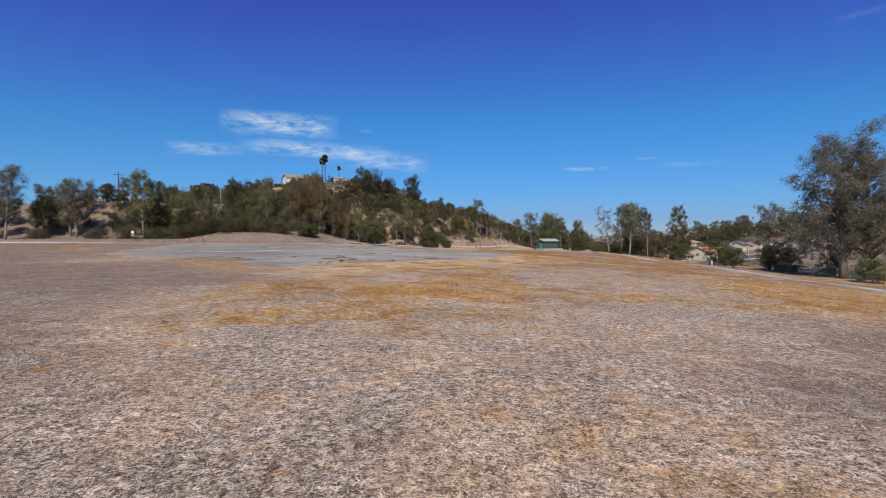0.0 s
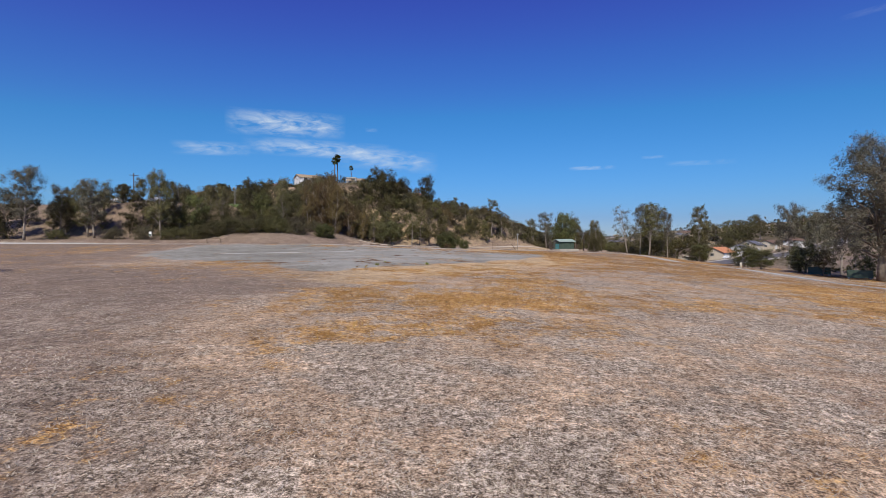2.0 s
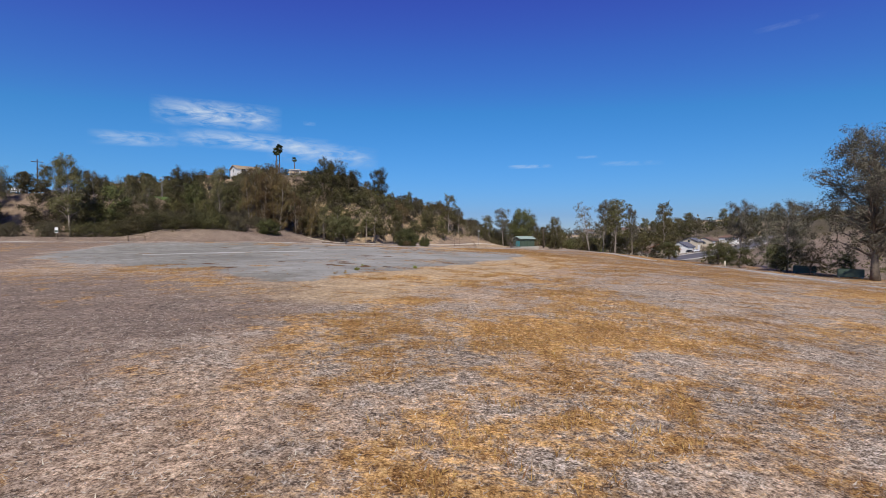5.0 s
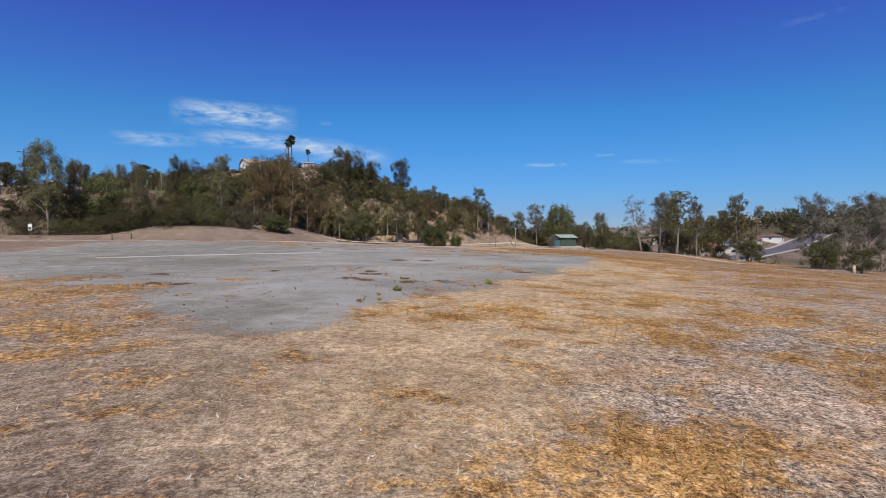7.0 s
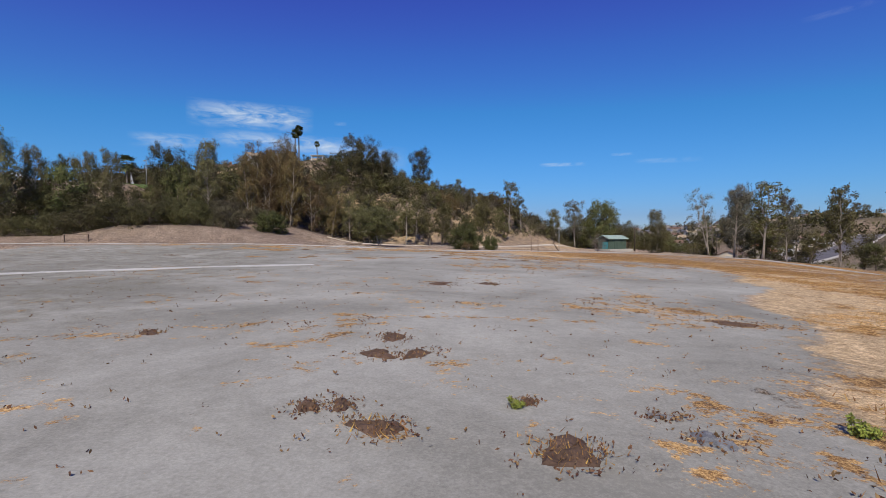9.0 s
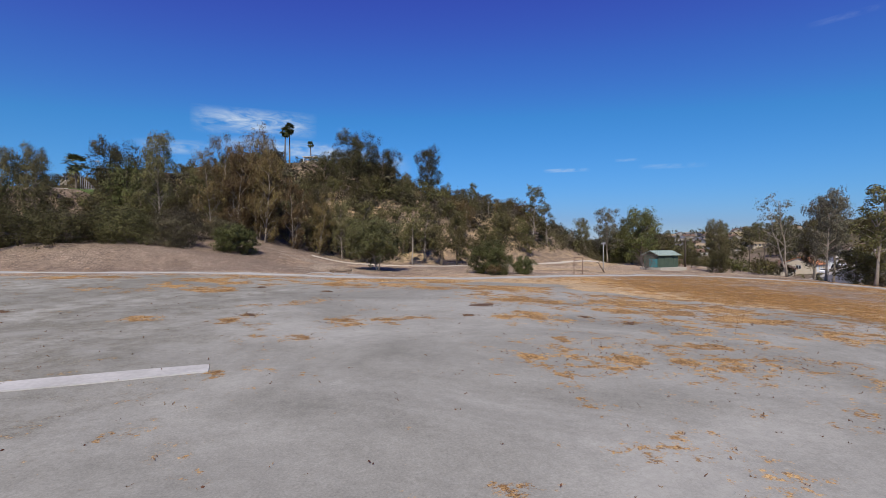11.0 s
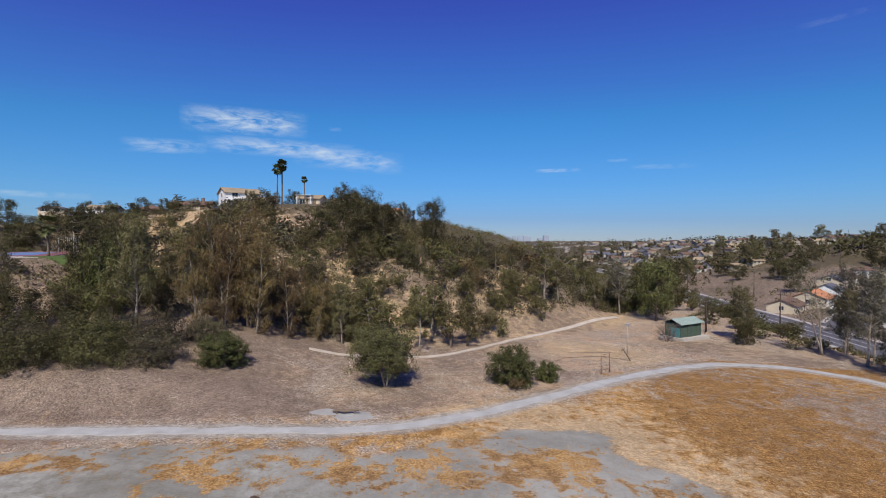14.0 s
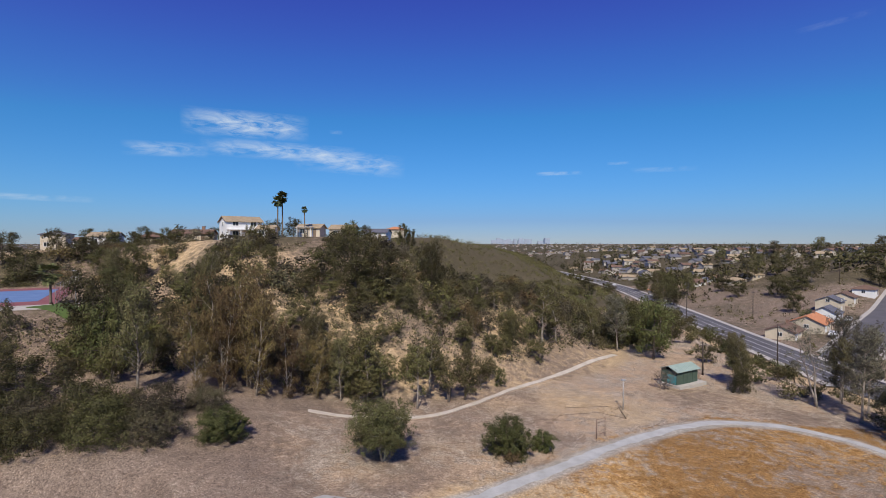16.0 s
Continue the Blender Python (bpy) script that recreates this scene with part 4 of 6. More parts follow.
# behind and beside the shed
for k, x, y, h, w in (("grey", 23.7, 176, 11.6, 1.05), ("euc", 20.4, 180, 9, 0.9), ("green", 28.6, 170, 12, 0.8), ("dense", 31, 180, 10, 0.9), ("euc", 34, 178, 11, 0.9), ("dense", 38, 168, 3.6, 1.2), ("dense", 26.5, 183, 8, 1.1),
                      ("euc", 33.6, 150, 9.2, 0.85), ("olive", 35.5, 153, 6, 1.0), ("wispy", 38.6, 127, 12.6, 1.25), ("grey", 43.3, 128, 11.5, 0.65), ("wispy", 48.6, 124, 13.9, 0.8), ("grey", 49.3, 150, 14, 0.75),
                      ("wispy", 50.4, 126, 13, 0.9), ("grey", 39.8, 136, 12.8, 0.85), ("grey", 43, 138.5, 12.4, 0.8), ("dense", 41.5, 133, 5, 1.2), ("olive", 45, 134, 6, 1.2), ("olive", 47, 138, 6.5, 1.2), ("euc", 46, 146, 10, 0.9), ("olive", 42, 122, 5, 1.2), ("dense", 54, 140, 8, 1.1), ("olive", 46, 117, 5, 1.3), ("green", 43, 112, 3.6, 1.4),
                      ("green", 45, 100, 4, 1.4), ("green", 43, 92, 3.4, 1.5), ("green", 46, 86, 4.2, 1.4), ("olive", 44, 80, 3.4, 1.4), ("green", 50, 93, 3.6, 1.3), ("green", 49, 104, 3.6, 1.3), ("green", 44, 66, 3.0, 1.5), ("green", 53, 84, 3.6, 1.3),
                      ("grey", 86, 150, 18.5, 0.9), ("grey", 91.5, 146.5, 17.5, 0.9), ("grey", 98, 147, 19, 1.0), ("grey", 105, 151, 20, 0.9), ("grey", 58, 70, 14, 1.1), ("grey", 56, 62, 13, 1.1),
                      ("dense", -41.5, 39.5, 7, 0.9)):
    plant(k, x, y, h, w)
# low dark shrubs under the left slope
THICK = tree_meshes("thicket", 87, 2.9, 2.8, 0.02, 40, 6, 0.54, 46, 0.165, LEAF_DARK, TWIG, 5, 0.0, girth=0.012, lean=0.12, twig_wood=False, sides=3, rings=3, rounded=True)
THICK2 = tree_meshes("thicket", 88, 2.9, 2.8, 0.02, 40, 6, 0.54, 46, 0.165, LEAF_SHRUB, TWIG, 5, 0.0, girth=0.012, lean=0.12, twig_wood=False, sides=3, rings=3, rounded=True)
thick0 = {}
for i, x, y, h, w in ((0, -51.5, 118, 2.8, 1.1), (0, -55.5, 117.6, 3.0, 1.1), (0, -60, 118.2, 2.8, 1.1), (1, -54, 121.5, 2.8, 1.0), (0, -45.8, 118.8, 2.8, 1.0), (1, -42.3, 120, 2.7, 1.0), (0, -47.8, 121.5, 3.2, 1.1), (1, -39.6, 126.5, 2.4, 0.9),
                      (0, -57.5, 123, 3.4, 1.1), (0, -65, 119.5, 3, 1.0), (0, -70, 119, 2.6, 1.0), (1, -76, 119, 2.8, 0.9), (1, -84, 119.5, 2.4, 1.0), (0, -97, 120, 2.2, 1.0), (0, -112, 120, 2.6, 1.1), (1, -43.5, 124.5, 3.2, 1.0), (0, -62, 123.5, 3.6, 1.1), (0, -50.5, 125, 3.2, 1.0)):
    m = spot(x, y + 1.3, rnd.uniform(0, 360), 0.1)
    if i not in thick0:
        ob = thick0[i] = thing("thicket", m, ("dense dark green", "dense grey-brown")[i] + " low thicket at the foot of the slope", "shrub", "thickets")
        part("trunk", (THICK, THICK2)[i][0], None, ob)
        part("foliage", (THICK, THICK2)[i][1], None, ob)
    else:
        ob = copy_thing(thick0[i], m)
    ob.scale = (h / 2.9 * w, h / 2.9 * w, h / 2.9)
dark_cone = copy_thing(thick0[0], spot(31.6, 148.0, 30, 0.1))
dark_cone.scale = (0.55, 0.55, 1.15)
tagged(dark_cone, "compact dark green conifer bush near the shed", "shrub", "conifers")


def scatter(count, inside, sizes, kinds, seed):
    r, n, tries = random.Random(seed), 0, 0
    while n < count and tries < count * 60:
        tries += 1
        x, y = r.uniform(-110, 60), r.uniform(128, 300)
        if not inside(x, y) or noise.noise((x * 0.07, y * 0.07, 31.0)) + 0.45 * noise.noise((x * 0.25, y * 0.25, 3.0)) < r.uniform(-0.75, 0.45):
            continue
        bush(r.choice(kinds), x, y, r.uniform(*sizes), r.uniform(0.8, 1.3))
        n += 1


CLEAR = ((-20, 169, 4), (-33, 172, 5), (-42, 190, 8), (-35.5, 160, 3), (-60, 196, 8), (-38, 153, 4), (-54, 168, 3), (-27, 151, 3))


def on_slope(x, y):
    if any(math.hypot(x - cx, y - cy) < cr for cx, cy, cr in CLEAR) and noise.noise((x, y, 4.4)) < 0.3:
        return False
    if math.hypot(x + 86, y - 164) < 26 or along([(p[0], p[1], 0) for p in TRACK], x, y)[0] < 2.0 or y > 215 or x > 40 or (y > 190 and -76 < x < -36):
        return False
    if terrace(x, y) and noise.noise((x * 0.5, y * 0.5, 4.4)) < 0.35:
        return False
    toe = 138 + max(0, x + 17) * 0.95
    return y > toe and (ground(x, y) > 2 or x > 15)


scatter(260, on_slope, (1.2, 3.6), (0, 0, 1, 1, 2, 3, 0, 5), 3)
scatter(24, lambda x, y: x > 36 and y < 185 and along(ROAD, x, y)[0] > 10, (1.0, 2.2), (1, 2, 4, 0), 6)
scatter(70, lambda x, y: x > 24 and 160 < y and x > 24 + 0.1 * (y - 160) and 8 < along(ROAD, x, y)[0], (1.2, 3.0), (1, 2, 4, 1), 8)
for k, x, y, h, w in (("green", 41, 163, 3, 1.5), ("olive", 45, 170, 3, 1.5), ("green", 49, 178, 3, 1.6), ("olive", 43, 156, 2.6, 1.6), ("olive", 53, 188, 2.8, 1.6), ("green", 52, 166, 3, 1.6), ("olive", 40, 186, 7, 1.2), ("dense", 44, 194, 7, 1.2),
                      ("olive", 48, 158, 2.8, 1.6), ("dense", 36, 190, 8, 1.1), ("green", 58, 200, 4.5, 1.3), ("olive", 57, 178, 2.4, 1.6), ("dense", 33, 196, 7, 1.2), ("olive", 47, 208, 6, 1.3), *(("euc", 196 + 13 * q, 436 - 3 * q + 9 * math.sin(q * 2.1), 12 + 3 * math.sin(q * 1.7), 1.2) for q in range(16)), ("dense", 150, 300, 9, 1.2), ("dense", 139, 312, 8, 1.2),
                      ("euc", 128, 338, 12, 1.2), ("euc", 134, 346, 13, 1.2), ("dense", 122, 344, 10, 1.3), ("euc", 120, 356, 13, 1.2), ("euc", 126, 366, 13, 1.2), ("dense", 132, 374, 11, 1.3), ("euc", 138, 384, 13, 1.2), ("dense", 146, 336, 8, 1.3)):
    plant(k, x, y, h, w)
# the rest of the slope's brush, grown together
rng = np.random.default_rng(12)
for mat, share, name in ((LEAF_SHRUB, 0.5, "brown"), (LEAF_OLIVE, 0.3, "olive"), (LEAF_DUSTY, 0.2, "dusty")):
    pts, rad = [], []
    for _ in range(int(24000 * share)):
        x, y = rng.uniform(-110, 45), rng.uniform(134, 232)
        if not on_slope(x, min(y, 214)) or noise.noise((x * 0.06, y * 0.06, 14.0)) + 0.5 * noise.noise((x * 0.22, y * 0.22, 2.0)) < rng.uniform(-1.0, 0.12) or (y > 190 and -76 < x < -34):
            continue
        h = rng.uniform(0.6, 2.4)
        pts.append((x, y, ground(x, y) + h * 0.35))
        rad.append(h * 0.75)
    tagged(new("hillside_brush", leaf_mesh("hillside_brush", rng, pts, rad, 17, 0.36, mat, 0.0, 0.8)), "tangled " + name + " chaparral brush covering the hillside", "brush", kind="stuff")


# ---- palms ----
def palm_meshes(seed, height, fronds, length, lean):
    rng = np.random.default_rng(seed)
    pts = [Vector((lean * (i / 8) ** 2 * height, 0, height * i / 8 - 0.1)) for i in range(9)]
    trunk = tubes("palm_trunk", [(pts, [0.20 - 0.07 * i / 8 + (0.1 if i == 0 else 0) for i in range(9)], 8)], BARK)
    top = pts[-1]
    verts, faces = [], []
    for k in range(fronds):
        a, pitch = k * 2.399, rng.uniform(-1.25, 1.2)
        out = Vector((math.cos(a) * math.cos(pitch), math.sin(a) * math.cos(pitch), math.sin(pitch)))
        side = Vector((-math.sin(a), math.cos(a), 0))
        hub = top + out * length * rng.uniform(0.35, 0.6) + Vector((0, 0, 0.1))
        up = side.cross(out)
        n = len(verts)
        verts += [top - side * 0.02, top + side * 0.02, hub]
        faces.append((n, n + 1, n + 2))
        for q in range(11):
            f = (q / 10 - 0.5) * 3.6
            tip = hub + (out * math.cos(f) + side * math.sin(f)) * length * rng.uniform(0.38, 0.55) - Vector((0, 0, length * 0.12 * rng.random()))
            w = (side * math.cos(f) - out * math.sin(f)) * length * 0.055 + up * 0.01
            n = len(verts)
            verts += [hub, hub.lerp(tip, 0.55) + w, tip, hub.lerp(tip, 0.55) - w]
            faces.append((n, n + 1, n + 2, n + 3))
    return trunk, mesh_of("palm_crown", verts, faces, LEAF_PALM)


def palm(x, y, h, seed, fronds=34, length=1.6, lean=0.02, label="tall slender fan palm on the hilltop"):
    ob = thing("palm_tree", spot(x, y, seed * 57, 0), label, "palm tree")
    tr, cr = palm_meshes(seed, h, fronds, length, lean)
    part("trunk", tr, None, ob)
    part("crown", cr, None, ob)
    return ob


palm(-51.7, 196.2, 8.8, 1, 70, 1.7)
palm(-50.9, 197.6, 9.9, 2, 70, 1.7)
palm(-47.2, 205, 7.2, 3, 54, 1.1)
palm(-20, 284, 5.5, 4, 24, 1.0)
palm(-74.8, 154.5, 5.0, 5, 30, 2.3, label="feathery green palm beside the tennis court")
palm(-62.5, 153.5, 2.6, 6, 34, 1.9, label="low dark green palm at the edge of the lawn")


# ---- houses ----
def gable(w, d, eave, ridge, over=0.45, thick=0.16):
    """Roof of two slopes, ridge along x, with thickness and overhang."""
    bm = bmesh.new()
    drop = (ridge - eave) / (d / 2)
    for sx in (-1, 1):
        x = sx * (w / 2 + over)
        for t in (0, thick):
            for yy, zz in ((-(d / 2 + over), eave - drop * over), (0, ridge), (d / 2 + over, eave - drop * over)):
                bm.verts.new((x, yy, zz + t))
    bm.verts.ensure_lookup_table()
    v = bm.verts
    for f in ((0, 1, 7, 6), (1, 2, 8, 7), (3, 9, 10, 4), (4, 10, 11, 5), (0, 6, 9, 3), (2, 5, 11, 8), (0, 3, 4, 1), (1, 4, 5, 2), (6, 7, 10, 9), (7, 8, 11, 10)):
        bm.faces.new([v[i] for i in f])
    bmesh.ops.recalc_face_normals(bm, faces=bm.faces)
    return bm


def hip(w, d, eave, ridge, over=0.5):
    bm = bmesh.new()
    a, b, r = w / 2 + over, d / 2 + over, max(0.3, w / 2 - d / 2)
    lo = [bm.verts.new((sx * a, sy * b, eave - 0.15)) for sx, sy in ((-1, -1), (1, -1), (1, 1), (-1, 1))]
    mid = [bm.verts.new((sx * a, sy * b, eave + 0.03)) for sx, sy in ((-1, -1), (1, -1), (1, 1), (-1, 1))]
    t0, t1 = bm.verts.new((-r, 0, ridge)), bm.verts.new((r, 0, ridge))
    bm.faces.new(lo[::-1])
    for i in range(4):
        bm.faces.new((lo[i], lo[(i + 1) % 4], mid[(i + 1) % 4], mid[i]))
    bm.faces.new((mid[0], mid[1], t1, t0))
    bm.faces.new((mid[2], mid[3], t0, t1))
    bm.faces.new((mid[1], mid[2], t1))
    bm.faces.new((mid[3], mid[0], t0))
    return bm


def wall_box(w, d, eave, ridge, gabled):
    """Walls of a house, with a foundation that goes down into a slope."""
    bm = boxes((-w / 2, -d / 2, -3.5, w / 2, d / 2, eave))
    if gabled:
        for sx in (-1, 1):
            a = [bm.verts.new((sx * (w / 2), y, z)) for y, z in ((-d / 2, eave), (d / 2, eave), (0, ridge - 0.05))]
            b = [bm.verts.new((sx * (w / 2 - 0.2), y, z)) for y, z in ((-d / 2, eave), (d / 2, eave), (0, ridge - 0.05))]
            bm.faces.new(a)
            bm.faces.new(b[::-1])
            for i in range(3):
                bm.faces.new((a[i], b[i], b[(i + 1) % 3], a[(i + 1) % 3]))
        bmesh.ops.recalc_face_normals(bm, faces=bm.faces)
    return bm


def window(parent, x, y, z, w, h, turn=0):
    """A framed window set on a wall that faces -y before the turn."""
    pane = part("window", boxes((-w / 2, -0.03, 0, w / 2, 0.05, h)), GLASS, parent)
    pane.matrix_basis = pose(x, y, z, 0, 0, turn)
    part("frame", boxes((-w / 2 - 0.08, -0.07, -0.08, w / 2 + 0.08, 0.0, 0), (-w / 2 - 0.08, -0.07, h, w / 2 + 0.08, 0.0, h + 0.08),
                        (-w / 2 - 0.08, -0.07, 0, -w / 2, 0.0, h), (w / 2, -0.07, 0, w / 2 + 0.08, 0.0, h), (-0.03, -0.06, 0, 0.03, 0.0, h)), WHITE_WALL, pane)


def house(x, y, turn, w, d, eave, ridge, wall_mat, roof_mat, label, gabled=True, storeys=1, lift=0.0, garage=False, chimney=False, group="houses"):
    ob = thing("house", spot(x, y, turn, -lift), label, "house", group)
    part("wall", wall_box(w, d, eave, ridge, gabled), wall_mat, ob)
    roof = part("roof", gable(w, d, eave, ridge) if gabled else hip(w, d, eave, ridge), roof_mat, ob)
    if chimney:
        part("chimney", boxes((w * 0.22, -0.4, eave, w * 0.22 + 0.7, 0.3, ridge + 0.9), (w * 0.22 - 0.06, -0.46, ridge + 0.9, w * 0.22 + 0.76, 0.36, ridge + 1.0)), BROWN_WALL, roof)
    n = max(2, int(w / 3.2))
    for s in range(storeys):
        z = 0.95 + s * 2.7
        for k in range(n):
            px = -w / 2 + w * (k + 0.5) / n
            if s == 0 and k == n - 1:
                part("door", boxes((px - 0.48, -d / 2 - 0.05, 0, px + 0.48, -d / 2 + 0.03, 2.05), bevel=0.01), WOOD, ob)
                continue
            if s == 0 and garage and k == 0:
                part("garage_door", boxes(*[(px - 1.3, -d / 2 - 0.05, j * 0.54, px + 1.3, -d / 2 + 0.03, j * 0.54 + 0.51) for j in range(4)]), WHITE_WALL, ob)
                continue
            window(ob, px, -d / 2 - 0.02, z, 1.4, 1.15)
        window(ob, -w / 2 - 0.02, 0, z, 1.2, 1.1, -90)
    return ob


big = house(-67.3, 215.5, 36, 9.4, 7, 4.8, 6.2, WHITE_WALL, ROOF_TAN, "white two-storey stucco house with a tan gabled roof on the hilltop", True, 2, 0.4)
part("porch_roof", boxes((-4.7, -5.7, 2.45, 4.7, -3.5, 2.65)), WHITE_WALL, big)
for px in (-4.5, -1.6, 1.6, 4.5):
    part("porch_post", boxes((px - 0.12, -5.6, -0.9, px + 0.12, -5.36, 2.45)), WHITE_WALL, big)
house(-59.3, 214, 4, 4.4, 6, 2.6, 3.6, WHITE_WALL, ROOF_TAN, "low white garage wing with a tan roof", True, 1, 0.3)
house(-79.8, 215, 6, 10, 7, 2.3, 3.4, CREAM_WALL, ROOF_BROWN, "low cream ranch house with a brown roof on the hilltop", True, 1, 0.2, False, True)
house(-94, 221, 6, 6, 6, 2.4, 3.7, CREAM_WALL, ROOF_BROWN, "low cream house with a dark brown roof", False, 1, 0.2)
house(-107.7, 222, 10, 7, 6.5, 2.8, 3.9, WHITE_WALL, ROOF_TAN, "white house with a tan roof behind the trees", True, 1, 0.4)
house(-129, 233, 14, 6.5, 6.5, 4.6, 5.6, CREAM_WALL, ROOF_GREY, "cream two-storey house with a flat grey hipped roof", False, 2, 0.2)
house(-119, 230, 14, 4, 5, 2.4, 3.2, WHITE_WALL, ROOF_BROWN, "small white outbuilding on the slope", True, 1, 0.2)
house(-46.5, 210, -4, 6, 6, 2.4, 3.4, CREAM_WALL, ROOF_TAN, "low cream house with a tan roof behind a pergola", True, 1, 0.2)
house(-40, 224, -8, 7, 6, 2.7, 3.9, CREAM_WALL, ROOF_TAN, "yellowish house with a tan roof on the ridge", True, 1, 0.2)
house(-32, 244, -10, 8, 7, 2.7, 3.9, WHITE_WALL, ROOF_GREY, "white house with a grey roof on the ridge", True, 1, 0.2)
house(-28, 292, -5, 8, 7, 3.6, 4.8, CREAM_WALL, ROOF_ORANGE, "far cream house with an orange roof on the ridge", False, 1, 0.1)
# pergola on the terrace
perg = thing("pergola", spot(-45.5, 197.5, 0), "small white garden pergola on the terrace", "pergola")
for px in (-1.6, 1.6):
    for py in (-1.2, 1.2):
        part("post", boxes((px - 0.08, py - 0.08, -0.2, px + 0.08, py + 0.08, 2.3)), WHITE_WALL, perg)
part("roof", boxes((-1.9, -1.5, 2.3, 1.9, 1.5, 2.42)), WHITE_WALL, perg)
# valley houses
for a in ((93, 220, 40, 10.8, 7.6, 2.32, 3.96, CREAM_WALL, ROOF_BROWN, "cream house with a brown shingle roof below the street", True, 1, 0.2, True, True),
          (107, 227, 40, 12.5, 9.0, 2.49, 4.6, CREAM_WALL, ROOF_ORANGE, "cream house with a bright orange tiled roof", True, 1, 0.6, True, True),
          (124, 241, 40, 9.6, 7.6, 2.75, 4.82, WHITE_WALL, ROOF_GREY, "white house with a slate-grey gabled roof", True, 1, 0.3, True, False),
          (138, 256, 40, 8.8, 7.6, 3.96, 5.68, CREAM_WALL, ROOF_GREY, "cream two-storey house with a slate-grey roof", True, 2, 0.2, True, False),
          (154, 268, 40, 9.6, 7.6, 2.58, 4.3, CREAM_WALL, ROOF_BROWN, "cream house with a brown roof up the street", True, 1, 0.2, True, False),
          (176, 282, 40, 9.6, 7.6, 2.58, 4.3, WHITE_WALL, ROOF_BROWN, "white house with a brown hipped roof up the street", False, 1, 0.2, True, False),
          (163, 352, 20, 10.4, 7.6, 2.41, 3.96, CREAM_WALL, ROOF_TAN, "tan-roofed cream house above the bare slope", False, 1, 0.2, False, False),
          (166, 380, 10, 7.2, 6.8, 2.41, 4.13, WHITE_WALL, ROOF_BROWN, "white house with a brown roof above the bare slope", True, 1, 0.2, False, False),
          (177, 357, 20, 10.4, 7.6, 2.41, 3.96, CREAM_WALL, ROOF_TAN, "cream house with a tan roof on the far slope", True, 1, 0.2, False, False),
          (118, 352, 5, 8, 6.8, 2.41, 3.96, CREAM_WALL, ROOF_ORANGE, "cream house with an orange roof on the far slope", False, 1, 0.2, False, False),
          (151, 372, 10, 9.6, 7.6, 2.58, 4.3, WHITE_WALL, ROOF_BROWN, "white house with a brown roof on the far slope", True, 1, 0.2, False, False)):
    house(*a, group="valley houses")

# ---- the far town: too many to count ----
r = random.Random(77)
wall_v, wall_f, roof_sets = [], [], {i: ([], []) for i in range(3)}
spots = []
for _ in range(2200):
    far = 420 + 3900 * r.random() ** 1.5
    a = radians(r.uniform(-46, 52))
    x, y = -17 + far * math.sin(a), 77 + far * math.cos(a)
    if along(ROAD, x, y)[0] < 22 or along(RIDGE, x, y)[0] < 105 or (x < 60 and far < 900):
        continue
    spots.append((x, y, far))
for k in range(55):
    x, y = r.uniform(150, 420), r.uniform(420, 660)
    if along(STREET, x, y)[0] > 18 and all(math.hypot(x - p[0], y - p[1]) > 15 for p in spots[-60:]):
        spots.append((x, y, math.hypot(x, y)))
for x, y, far in spots:
    w, d, h = r.uniform(7, 11.5), r.uniform(5.5, 8), r.choice((2.3, 2.4, 2.5, 4.2))
    t, z = r.uniform(-0.5, 0.5) + r.choice((0, math.pi / 2)), ground(x, y)
    c, s = math.cos(t), math.sin(t)
    put = lambda px, py, pz: (x + px * c - py * s, y + px * s + py * c, z + pz)
    n = len(wall_v)
    wall_v += [put(sx * w / 2, sy * d / 2, zz) for zz in (-2, h) for sx, sy in ((-1, -1), (1, -1), (1, 1), (-1, 1))]
    wall_v += [put(-w / 2, 0, h + 1.6), put(w / 2, 0, h + 1.6)]
    wall_f += [(n, n + 1, n + 5, n + 4), (n + 1, n + 2, n + 6, n + 5), (n + 2, n + 3, n + 7, n + 6), (n + 3, n, n + 4, n + 7), (n + 7, n + 4, n + 8), (n + 5, n + 6, n + 9)]
    vv, ff = roof_sets[r.randrange(3)]
    n = len(vv)
    o = 0.5
    vv += [put(-w / 2 - o, -d / 2 - o, h - 0.1), put(w / 2 + o, -d / 2 - o, h - 0.1), put(w / 2 + o, 0, h + 1.8), put(-w / 2 - o, 0, h + 1.8), put(w / 2 + o, d / 2 + o, h - 0.1), put(-w / 2 - o, d / 2 + o, h - 0.1)]
    ff += [(n, n + 1, n + 2, n + 3), (n + 3, n + 2, n + 4, n + 5)]
FAR_WALL = material("far_stucco", ((0.30, 0.26, 0.22), (0.52, 0.48, 0.43)), scale=0.02, fine=5, bump=0, island=0.25)
town = tagged(new("distant_town"), "distant suburb of pale houses spread over the plain", "town", kind="stuff")
part("wall", mesh_of("town_walls", wall_v, wall_f, FAR_WALL), None, town)
for i, m in enumerate((ROOF_TAN, ROOF_BROWN, ROOF_GREY)):
    part("roof", mesh_of("town_roofs", *roof_sets[i], m), None, town)
